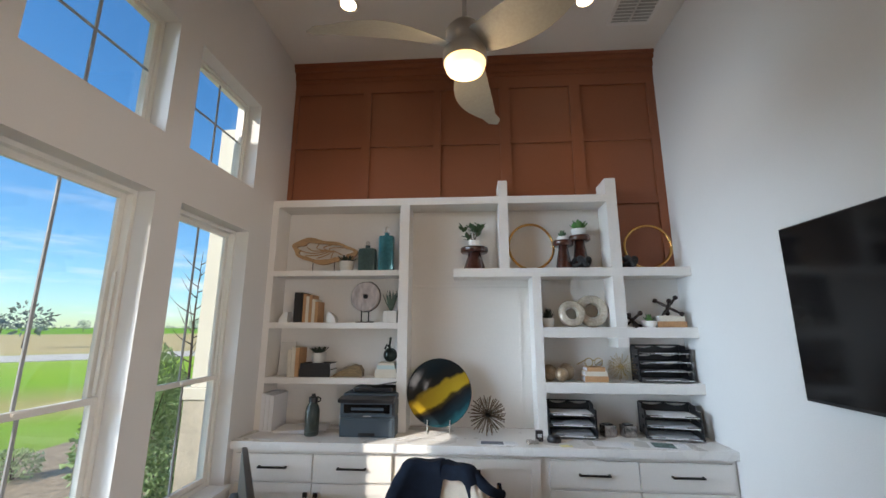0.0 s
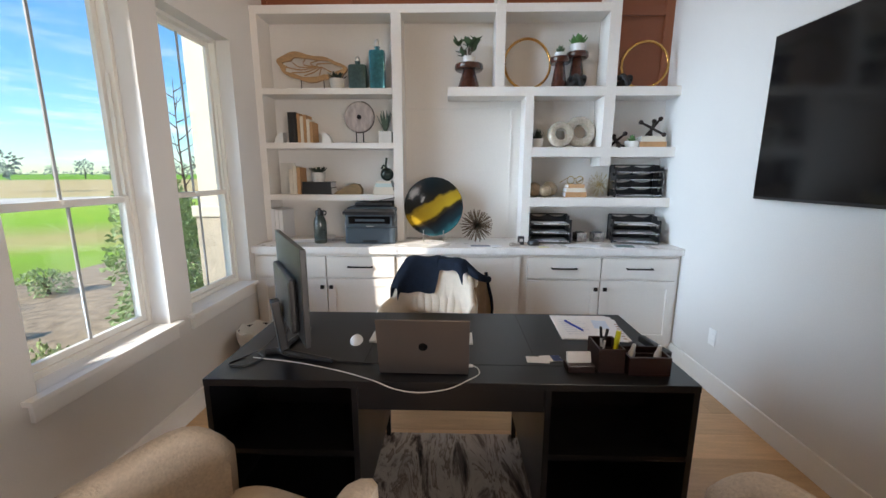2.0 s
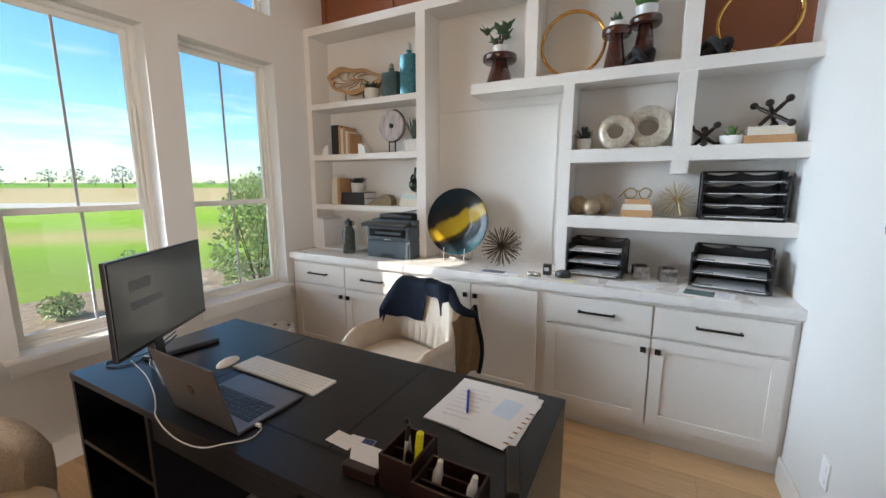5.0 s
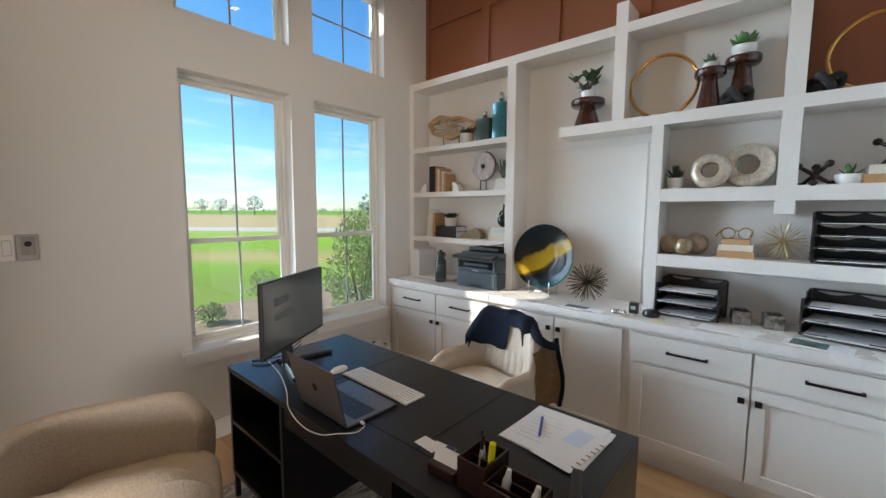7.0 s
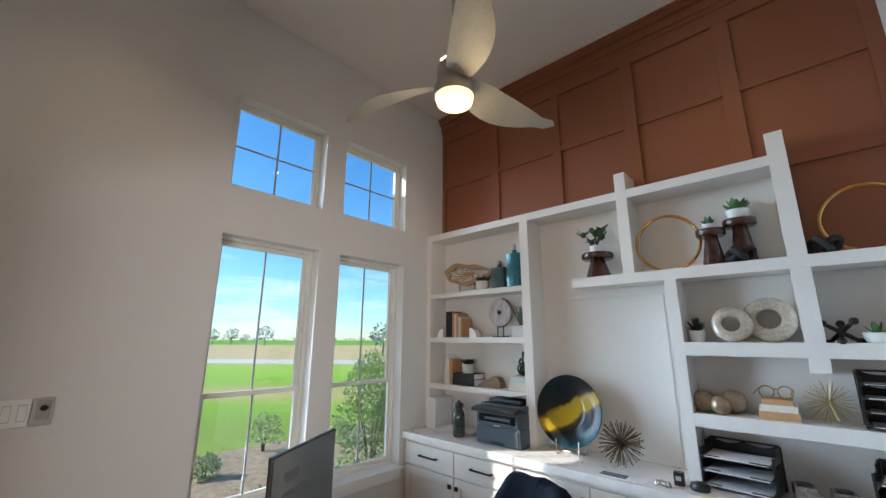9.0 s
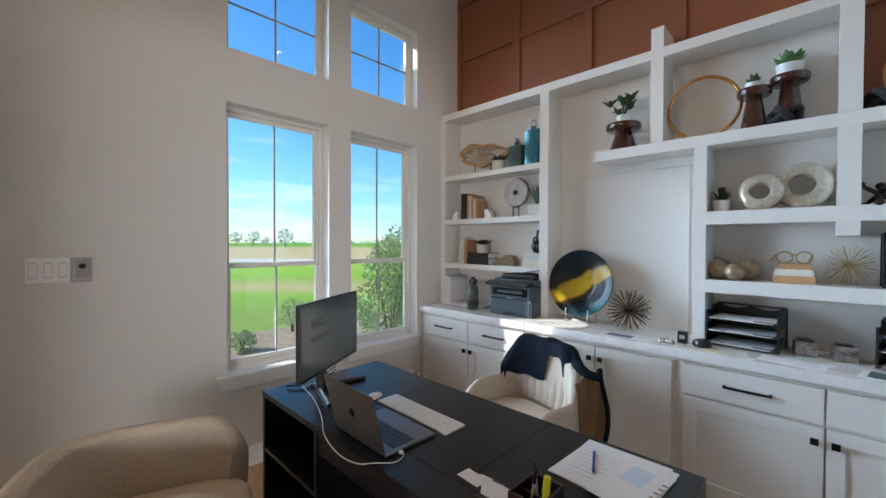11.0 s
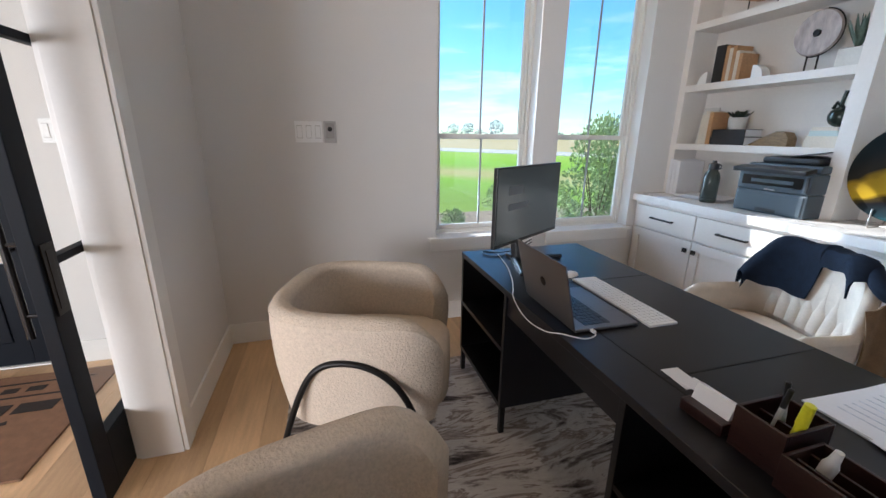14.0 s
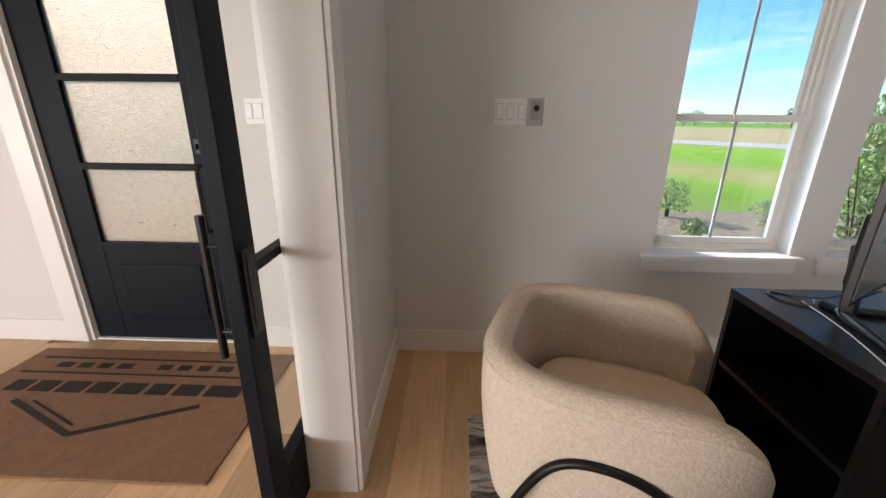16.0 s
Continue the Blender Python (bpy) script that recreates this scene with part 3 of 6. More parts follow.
def leaf_cloud(count, box, size, shape=None):
    """Many small pointed leaves, each a folded pair of faces."""
    bm = bmesh.new()
    made = 0
    while made < count:
        p = Vector([leaf_rnd.uniform(-1, 1) for _ in range(3)])
        if p.length > 1 or (shape and not shape(p)):
            continue
        c = Vector((p[0] * box[0], p[1] * box[1], p[2] * box[2]))
        d = (p + Vector([leaf_rnd.uniform(-0.8, 0.8) for _ in range(3)])).normalized()
        s = d.cross(Vector((leaf_rnd.uniform(-1, 1), leaf_rnd.uniform(-1, 1), leaf_rnd.uniform(-1, 1)))).normalized()
        k = size * leaf_rnd.uniform(0.6, 1.3)
        n = d.cross(s) * 0.12 * k
        a, b, e1, e2 = bm.verts.new(c), bm.verts.new(c + d * k), bm.verts.new(c + d * k * 0.45 + s * k * 0.28 + n), bm.verts.new(c + d * k * 0.45 - s * k * 0.28 + n)
        bm.faces.new((a, e1, b)), bm.faces.new((a, b, e2))
        made += 1
    return bm


LEAF_A = mat("shrub_leaf", (0.30, 0.42, 0.18), 0.55, var=0.35, scale=14, fine=60, bump=0.0)
LEAF_B = mat("low_shrub_leaf", (0.36, 0.44, 0.20), 0.6, var=0.4, scale=14, fine=60, bump=0.0)
BARK = mat("shrub_bark", (0.10, 0.07, 0.05), 0.9, var=0.3, scale=30, bump=0.3)


def shrub(x, y, rx, ry, h, count, size, material, label):
    s = thing("shrub", pose(x, y, -0.25), label, "shrub", "shrubs by the wall")
    for k in range(5):
        a = k * 1.26
        part("stem", tube(smooth_path([(0.02 * math.cos(a), 0.02 * math.sin(a), 0), (0.12 * rx * math.cos(a), 0.12 * ry * math.sin(a), h * 0.4), (0.55 * rx * math.cos(a), 0.55 * ry * math.sin(a), h * 0.85)], 5), lambda u: 0.014 * (1.1 - u), 6), BARK, s)
    lumps = [(leaf_rnd.uniform(-0.5, 0.5), leaf_rnd.uniform(-0.5, 0.5), leaf_rnd.uniform(-0.6, 0.7), leaf_rnd.uniform(0.3, 0.5)) for _ in range(16)]
    crown = leaf_cloud(count, (rx, ry, h / 2), size, lambda p: any((p - Vector(q[:3])).length < q[3] for q in lumps))
    for v in crown.verts:
        v.co.xy *= 0.95 - 0.55 * v.co.z / h
    crown.transform(Matrix.Translation((0, 0, h * 0.52)))
    c = part("crown", crown, material, s)
    c["kind"] = "stuff"
    return s


shrub(-3.45, 5.0, 0.40, 0.58, 1.82, 5200, 0.052, LEAF_A, "tall loose green evergreen shrub beside the window")
shrub(-3.5, 3.9, 0.4, 0.4, 0.62, 900, 0.055, LEAF_B, "low green shrub under the window")
shrub(-3.45, 3.1, 0.4, 0.4, 0.55, 800, 0.055, LEAF_B, "low yellow-green shrub in the flower bed")
shrub(-3.9, 5.9, 0.55, 0.6, 1.5, 3400, 0.055, LEAF_A, "tall loose green evergreen shrub beside the window")

for sx, sy, sr, sh in ((-7.1, 5.4, 0.42, 0.65), (-6.3, 4.2, 0.26, 0.32), (-5.6, 5.0, 0.24, 0.32), (-6.6, 6.8, 0.32, 0.42)):
    shrub(sx, sy, sr, sr, sh, 700, 0.05, LEAF_B, "low sparse green shrub in the mulch bed")


def young_tree(x, y, h):
    """A bare young tree: a thin stem with fine rising twigs."""
    s = thing("young_tree", pose(x, y, -0.25), "bare thin young tree with fine twigs in the lawn", "tree")
    part("trunk", tube(smooth_path([(0, 0, 0), (0.02, 0.01, h * 0.35), (-0.02, 0.02, h * 0.7), (0.01, 0, h)], 6), lambda u: 0.028 * (1.08 - u), 8), BARK, s, smooth=True)
    for k in range(22):
        z = h * (0.36 + 0.6 * k / 22)
        a, n = k * 2.4, (0.62 - 0.42 * k / 22) * leaf_rnd.uniform(0.7, 1.1)
        c_, s_ = math.cos(a), math.sin(a)
        part("twig", tube(smooth_path([(0, 0, z), (0.5 * n * c_, 0.5 * n * s_, z + 0.30 * n), (n * c_, n * s_, z + 0.85 * n)], 4), lambda u: 0.009 * (1.1 - u), 5), BARK, s)


young_tree(-4.72, 7.29, 3.1)

# the haze of distance is mixed into this paler, greyer leaf colour
FAR = mat("hazed_far_trees", (0.20, 0.26, 0.24), 0.9, var=0.3, scale=0.5, fine=3, bump=0.0)


def far_tree(x, y, h):
    t = thing("tree", pose(x, y, -0.3), "small distant tree at the edge of the field", "tree", "trees along the horizon")
    part("trunk", tube([(0, 0, 0), (0.05, 0, h * 0.5), (0, 0.05, h * 0.8)], lambda u: 0.03 * h * (1.1 - u), 6), BARK, t)
    c = leaf_cloud(160, (h * 0.42, h * 0.42, h * 0.36), h * 0.13)
    c.transform(Matrix.Translation((0, 0, h * 0.66)))
    part("crown", c, FAR, t)["kind"] = "stuff"


far_rnd = random.Random(5)
for k in range(34):
    ang = radians(95 + k * 2.6 + far_rnd.uniform(-1, 1))
    dist = far_rnd.uniform(150, 270)
    far_tree(dist * math.cos(ang), dist * math.sin(ang), far_rnd.uniform(3.5, 8))
far_tree(-44, 38, 4.2)
far_tree(-60, 95, 6.0)
hedge = leaf_cloud(1800, (60, 900, 2.2), 3.0)
hedge.transform(Matrix.Translation((-520, 300, 1.2)))
tagged(new("far_woods", mesh_of("far_woods", hedge, FAR)), "thin dark line of woods on the horizon", "woods", kind="stuff")

# stone pier of the house wing, and an added unseen slab that shades the upper panes
structure("house_pier", boxes((-3.04, XW - WTW - 0.003, 4.95, 5.6, -0.3, 1.1), bev=0.01), STONE, "pale limestone base of the house wing")
structure("house_column", boxes((-3.01, XW - WTW - 0.003, 4.98, 5.57, 1.1, 3.6), (-3.06, XW - WTW - 0.003, 4.93, 5.62, 1.1, 1.2), bev=0.01), ROOFM, "cream painted column of the house wing")
structure("porch_roof", boxes((-3.95, XW - WTW - 0.003, -1.8, 3.0, 3.95, 4.35)), ROOFM, "unseen slab added to keep the sun off the upper panes")
# two unseen piers, added so only a narrow beam of sun gets in
for y0, y1 in ((0.75, 1.2), (1.84, 3.0)):
    structure("porch_pier", boxes((-4.15, -3.95, y0, y1, -0.3, 3.95), bev=0.01), STONE, "unseen pale limestone pier added to narrow the sun beam")

# ---- doors of the hall ----
GY0, GY1 = -0.345, 0.287
fd = structure("door_1", boxes((XW - 0.075, XW - 0.03, -0.523, GY0, 0.012, 2.50), (XW - 0.075, XW - 0.03, GY1, 0.378, 0.012, 2.50), (XW - 0.075, XW - 0.03, GY0, GY1, 2.41, 2.50), (XW - 0.075, XW - 0.03, GY0, GY1, 0.012, 0.62), bev=0.004), NAVY, "navy painted front door with four obscure glass panes")
part("door_panel", boxes((XW - 0.03, XW - 0.022, -0.26, 0.215, 0.16, 0.50), bev=0.006), NAVY, fd)
zb = 0.62
for k in range(4):
    z0, z1 = zb + 0.447 * k, zb + 0.447 * (k + 1)
    part("glazing_bar", boxes((XW - 0.07, XW - 0.028, GY0, GY1, z0 - 0.018, z0 + 0.018), bev=0.004), NAVY, fd)
    part("pane", boxes((XW - 0.056, XW - 0.05, GY0, GY1, z0 + 0.018, z1 - 0.018)), OBSCURE, fd, "rain-patterned obscure glass")
part("door_handle", tube(smooth_path([(XW - 0.03, 0.335, 0.72), (XW + 0.03, 0.335, 0.74), (XW + 0.035, 0.335, 0.9), (XW + 0.03, 0.335, 1.06), (XW - 0.03, 0.335, 1.08)], 6), 0.011, 8), BMETAL, fd, "black pull handle")
part("lock", boxes((XW - 0.03, XW - 0.012, 0.315, 0.355, 1.14, 1.22), (XW - 0.012, XW + 0.012, 0.330, 0.340, 1.165, 1.195), bev=0.003), BMETAL, fd)
structure("door_frame", boxes((XW - 0.16, XW, -0.565, -0.526, 0, 2.54), (XW - 0.16, XW, 0.381, 0.42, 0, 2.54), (XW - 0.16, XW, -0.526, 0.381, 2.503, 2.54), (XW - 0.16, XW - 0.01, -0.526, 0.381, 0, 0.010), bev=0.003), TRIM, "white front door frame")
structure("trim", boxes((XW, XW + 0.018, -0.67, -0.55, 0, 2.53), (XW, XW + 0.018, 0.405, 0.52, 0, 2.53), (XW, XW + 0.018, -0.67, 0.52, 2.53, 2.65), bev=0.003), TRIM, "white front door casing")

slide = structure("door_2", boxes((-1.18, -1.09, 1.128, 1.172, 0.01, 2.44), (-2.18, -2.09, 1.128, 1.172, 0.01, 2.44), (-2.09, -1.18, 1.128, 1.172, 2.34, 2.44), (-2.09, -1.18, 1.128, 1.172, 0.01, 0.26), bev=0.003), NAVY, "open navy sliding glass door with thin bars")
for k in range(1, 4):
    z = 0.26 + 0.69 * k
    if z < 2.3:
        part("glazing_bar", boxes((-2.09, -1.18, 1.132, 1.168, z - 0.014, z + 0.014), bev=0.003), NAVY, slide)
for k in range(3):
    part("pane", boxes((-2.09, -1.18, 1.148, 1.153, 0.26 + 0.69 * k + 0.014 * (k > 0), 0.26 + 0.69 * (k + 1) - 0.014)), GLASS, slide).visible_shadow = False
part("flush_pull", boxes((-1.165, -1.105, 1.172, 1.178, 0.78, 1.02), (-1.15, -1.12, 1.178, 1.180, 0.80, 1.0), bev=0.001), BMETAL, slide, "black flush pull")
part("door_handle", tube([(-1.135, 1.07, 0.70), (-1.135, 1.07, 1.10)], 0.011, 10), BMETAL, slide, "black bar handle")
for z in (0.78, 1.02):
    part("handle_post", tube([(-1.135, 1.128, z), (-1.135, 1.07, z)], 0.007, 8), BMETAL, slide)
structure("door_rail", boxes((-2.2, 1.4, 1.13, 1.17, 2.45, 2.50)), BMETAL, "black sliding door rail")

# door mat with its printed marks as plain shapes
doormat = thing("doormat", pose(-1.75, 0.03, 0), "large brown coir doormat with black printed bars and chevron", "doormat")
part("mat_body", boxes((-0.43, 0.43, -0.745, 0.745, 0.0, 0.012), bev=0.004), MATFIB, doormat)


def ink(pts, w):
    for a, b in zip(pts, pts[1:]):
        a, b = Vector((*a, 0.0145)), Vector((*b, 0.0145))
        d = (b - a).normalized()
        s = Vector((-d.y, d.x, 0)) * w / 2
        bm = bmesh.new()
        lo = [bm.verts.new(v) for v in (a + s, b + s, b - s, a - s)]
        bm.faces.new(lo)
        r = bmesh.ops.extrude_face_region(bm, geom=list(bm.faces))
        bmesh.ops.translate(bm, vec=(0, 0, -0.003), verts=[v for v in r["geom"] if isinstance(v, bmesh.types.BMVert)])
        bmesh.ops.recalc_face_normals(bm, faces=bm.faces)
        part("printed_mark", bm, MATINK, doormat)


ink([(-0.335, -0.66), (-0.335, 0.66)], 0.012)
ink([(-0.20, -0.66), (-0.20, 0.66)], 0.012)
for y0, y1 in ((-0.52, -0.44), (-0.40, -0.33), (-0.29, -0.22), (-0.18, -0.10), (0.05, 0.12), (0.16, 0.23), (0.27, 0.34), (0.38, 0.46)):
    ink([(-0.27, y0), (-0.27, y1)], 0.045)
for y0, y1 in ((-0.60, -0.50), (-0.47, -0.36), (-0.33, -0.20), (-0.17, -0.06), (-0.03, 0.10), (0.13, 0.24), (0.27, 0.40), (0.43, 0.60)):
    ink([(-0.09, y0), (-0.09, y1)], 0.085)
ink([(0.02, -0.46), (0.22, 0.0), (0.02, 0.46)], 0.028)
ink([(0.02, -0.36), (0.165, -0.03)], 0.012)

# switches
def switch_plate(y0, y1, z0, z1, n, label):
    s = thing("light_switch", pose(XW, 0, 0), label, "switch")
    part("plate", boxes((0.0, 0.010, y0, y1, z0, z1), bev=0.002), PLATE_W, s)
    w = (y1 - y0) / n
    for k in range(n):
        part("rocker", boxes((0.010, 0.0155, y0 + w * k + w * 0.24, y0 + w * (k + 1) - w * 0.24, z0 + 0.028, z1 - 0.028), bev=0.0015), PLATE_W, s)
        # thin grey sheet paints the shaded line round the rocker
        part("rocker_gap", boxes((0.010, 0.0108, y0 + w * k + w * 0.20, y0 + w * (k + 1) - w * 0.20, z0 + 0.024, z1 - 0.024)), mat("rocker_shade_grey", (0.55, 0.54, 0.53), 0.5, bump=0.0), s)


switch_plate(1.875, 2.035, 1.305, 1.43, 3, "white three-gang rocker switch on the wall")
switch_plate(0.625, 0.78, 1.297, 1.42, 3, "white three-gang rocker switch on the wall")
dim = thing("fan_remote", pose(XW, 0, 0), "small grey wall-mounted fan remote in a cradle", "remote")
part("cradle", boxes((0, 0.012, 2.043, 2.117, 1.303, 1.432), bev=0.004), GREYPL, dim)
part("remote_face", boxes((0.012, 0.020, 2.055, 2.105, 1.33, 1.42), bev=0.004), mat("remote_face", (0.36, 0.34, 0.33), 0.4, bump=0.0), dim)
part("dial", lathe([(0, 0.026), (0.013, 0.026), (0.015, 0.018)], 16, pose(0, 2.08, 1.385, 0, 90, 0)), BLACKPL, dim)
o = thing("outlet", pose(0, 0, 0), "white wall outlet near the floor", "outlet")
part("plate", boxes((XE - 0.006, XE, 3.98, 4.05, 0.33, 0.445), bev=0.002), PLATE_W, o)
for z in (0.362, 0.412):
    part("socket", boxes((XE - 0.009, XE - 0.005, 3.998, 4.032, z - 0.014, z + 0.014), bev=0.003), PLATE_W, o)

# television on the screen wall
tv = thing("television", pose(0, 0, 0), "large black wall-mounted flat television, switched off", "television")
part("housing", boxes((XE - 0.065, XE - 0.022, 2.15, 3.752, 1.35, 2.216), bev=0.006), BLACKPL, tv)
part("screen", boxes((XE - 0.0675, XE - 0.065, 2.16, 3.743, 1.366, 2.208)), SCREEN, tv, "glossy dark screen")
part("mount", boxes((XE - 0.022, XE, 2.8, 3.3, 1.6, 2.0)), BMETAL, tv)

# ceiling: fan, cans, vent
fan = thing("ceiling_fan", pose(-0.617, 3.24, 2.92), "three-blade grey ceiling fan with lit round lamp", "ceiling fan")
part("lamp_bowl", lathe([(0, -0.055), (0.06, -0.05), (0.088, -0.035), (0.098, -0.005), (0.098, 0.02)], 36), GLOW, fan, "glowing frosted lamp", True)
part("lamp_ring", lathe([(0.099, 0.0), (0.104, 0.004), (0.104, 0.055), (0.10, 0.062), (0, 0.062)], 36), STEEL, fan, smooth=True)
part("motor_housing", lathe([(0, 0.062), (0.088, 0.062), (0.092, 0.10), (0.09, 0.17), (0.062, 0.205), (0.02, 0.22), (0, 0.22)], 36), STEEL, fan, smooth=True)
part("downrod", lathe([(0.0, 0.21), (0.012, 0.21), (0.012, 1.245), (0, 1.245)], 14), STEEL, fan, smooth=True)
part("canopy", lathe([(0, 1.215), (0.03, 1.215), (0.062, 1.265), (0.066, 1.304), (0, 1.304)], 24), STEEL, fan, smooth=True)


def blade():
    """A twisted, tapering, slightly drooping fan blade along +x."""
    bm = bmesh.new()
    rows = []
    n = 18
    for i in range(n + 1):
        u = i / n
        r = 0.05 + 0.67 * u
        w = 0.04 + 0.06 * math.sin(math.pi * min(1, u * 1.12 + 0.06)) ** 0.8
        w *= 1 if u < 0.93 else math.sqrt(max(0.02, 1 - ((u - 0.93) / 0.07) ** 2))
        tw = -radians(20 * (1 - u) ** 1.3 + 12)
        sweep = 0.06 * math.sin(math.pi * u)
        zc = 0.085 - 0.02 * u
        row = []
        for side in (1, -1):
            for j in range(5):
                v = j / 4 * 2 - 1
                v = v if side > 0 else -v
                row.append(bm.verts.new((r, sweep + v * w * math.cos(tw), zc + v * w * math.sin(tw) + side * 0.004 * (1 - 0.8 * v * v))))
        rows.append(row)
    for a, b in zip(rows, rows[1:]):
        for j in range(10):
            bm.faces.new((a[j], a[(j + 1) % 10], b[(j + 1) % 10], b[j]))
    bm.faces.new(rows[0]), bm.faces.new(rows[-1])
    bmesh.ops.recalc_face_normals(bm, faces=bm.faces)
    return bm


for k in range(3):
    b = blade()
    b.transform(pose(0, 0, 0, 0, 0, 194 + 120 * k))
    part("fan_blade", b, BLADE, fan, smooth=True)

for cx, cy in ((-1.546, 4.22), (0.321, 4.30), (-1.546, 2.1), (0.321, 2.1)):
    c = thing("recessed_light", pose(cx, cy, ZC), "round white recessed ceiling light, lit warm", "ceiling light", "recessed ceiling lights")
    part("trim_ring", lathe([(0.062, 0.0), (0.064, -0.006), (0.085, -0.004), (0.088, 0.0)], 28), TRIM, c, smooth=True)
    part("lens", lathe([(0, -0.003), (0.05, -0.003), (0.062, -0.001)], 28), CANGLOW, c, "glowing lens")

vent = thing("ceiling_vent", pose(-0.03, -0.07, ZC), "white rectangular slatted ceiling vent", "vent")
part("frame", boxes((0.60, 0.63, 4.20, 4.65, -0.012, 0), (0.93, 0.96, 4.20, 4.65, -0.012, 0), (0.63, 0.93, 4.62, 4.65, -0.012, 0), (0.63, 0.93, 4.20, 4.23, -0.012, 0), (0.773, 0.787, 4.23, 4.62, -0.012, 0), bev=0.002), TRIM, vent)
part("backing", boxes((0.63, 0.93, 4.23, 4.62, -0.002, 0)), GREYPL, vent)
for k in range(11):
    for x0, x1 in ((0.632, 0.772), (0.788, 0.928)):
        y = 4.245 + 0.035 * k
        part("slat", boxes((x0, x1, -0.014, 0.014, -0.001, 0.001), m=pose(0, y, -0.007, 28, 0, 0)), TRIM, vent)

# ---- rug, desk, seats ----
tagged(new("rug", mesh_of("rug", boxes((-1.73, 0.36, 1.773, 3.46, 0.0, 0.011), bev=0.004), RUG)), "grey, brown and black marbled low-pile area rug", "rug")

desk = thing("desk", pose(0, 0, 0.011), "large black lacquered desk with open end shelves", "desk")
DX0, DX1, DY0, DY1, DT = -1.607, 0.208, 2.731, 3.461, 0.731
part("desktop", boxes((DX0, DX1, DY0, DY1, DT - 0.028, DT), bev=0.002), BLACK, desk)
part("apron", boxes((-1.035, -0.346, DY0 + 0.012, DY0 + 0.034, 0.61, DT - 0.028), bev=0.002), BLACK, desk)
part("apron", boxes((-1.035, -0.346, DY1 - 0.05, DY1 - 0.03, 0.61, DT - 0.028), bev=0.002), BLACK, desk)
part("groove", boxes((-1.02, DX1 - 0.20, 2.868, 2.873, DT, DT + 0.0012)), BMETAL, desk)
part("groove", boxes((-0.352, -0.347, 2.873, DY1 - 0.005, DT, DT + 0.0012)), BMETAL, desk)
part("groove", boxes((-1.04, -1.035, 2.873, DY1 - 0.005, DT, DT + 0.0012)), BMETAL, desk)
for x0, x1 in ((DX0, -1.035), (-0.346, DX1)):
    part("side_panel", boxes((x0, x0 + 0.022, DY0 + 0.003, DY1 - 0.003, 0.138, DT - 0.028), bev=0.001), BLACK, desk)
    part("side_panel", boxes((x1 - 0.022, x1, DY0 + 0.003, DY1 - 0.003, 0.138, DT - 0.028), bev=0.001), BLACK, desk)
    part("bottom_panel", boxes((x0 + 0.022, x1 - 0.022, DY0 + 0.003, DY1 - 0.003, 0.138, 0.16)), BLACK, desk)
    part("shelf", boxes((x0 + 0.022, x1 - 0.022, DY0 + 0.006, DY0 + 0.32, 0.42, 0.44)), BLACK, desk)
    part("back_panel", boxes((x0 + 0.022, x1 - 0.022, DY0 + 0.32, DY0 + 0.34, 0.16, DT - 0.028)), BLACK, desk)
    part("drawer_front", boxes((x0 + 0.024, x1 - 0.024, DY1 - 0.022, DY1 - 0.004, 0.19, 0.44), bev=0.002), BLACK, desk)
    part("drawer_front", boxes((x0 + 0.024, x1 - 0.024, DY1 - 0.022, DY1 - 0.004, 0.447, DT - 0.032), bev=0.002), BLACK, desk)
    for lx in (x0 + 0.012, x1 - 0.012):
        for ly in (DY0 + 0.02, DY1 - 0.02):
            part("leg", boxes((lx - 0.012, lx + 0.012, ly - 0.012, ly + 0.012, 0.0 if ly < 3.4 else -0.011, 0.138), bev=0.002), BMETAL, desk)


def shell(rim, seat_z, inner_drop, thick, w, d, bulge, seg=40, span=250):
    """An upholstered tub: a thick wall that wraps the back and sides and falls off to the front. The front faces +y."""
    bm = bmesh.new()
    rows = []
    for i in range(seg + 1):
        a = radians(-90 - span / 2 + span * i / seg)
        u = abs(2 * i / seg - 1)
        top = rim(u)
        ex = 0.62
        cx = math.copysign(abs(math.cos(a)) ** ex, math.cos(a)) * w / 2
        cy = math.copysign(abs(math.sin(a)) ** ex, math.sin(a)) * d / 2
        out = Vector((cx, cy, 0))
        nrm = out.normalized()
        prof = []
        bot = seat_z - inner_drop
        for k in range(7):
            v = k / 6
            prof.append(out * (0.90 + 0.10 * math.sin(v * math.pi * 0.62) * 1.05) + Vector((0, 0, bot + (top - 0.03 - bot) * v)))
        for k in range(5):
            b = math.pi * k / 4
            prof.append(out * 0.995 - nrm * (thick / 2) * (1 - math.cos(b)) + Vector((0, 0, top - 0.03 + 0.03 * math.sin(b))))
        for k in range(5):
            v = k / 4
            prof.append(out - nrm * (thick + bulge * math.sin(v * math.pi)) + Vector((0, 0, top - 0.04 + (seat_z - 0.05 - top + 0.04) * v)))
        rows.append([bm.verts.new(p) for p in prof])
    for a, b in zip(rows, rows[1:]):
        for k in range(len(a)):
            bm.faces.new((a[k], a[(k + 1) % len(a)], b[(k + 1) % len(b)], b[k]))
    bm.faces.new(rows[0]), bm.faces.new(rows[-1])
    bmesh.ops.recalc_face_normals(bm, faces=bm.faces)
    return bm


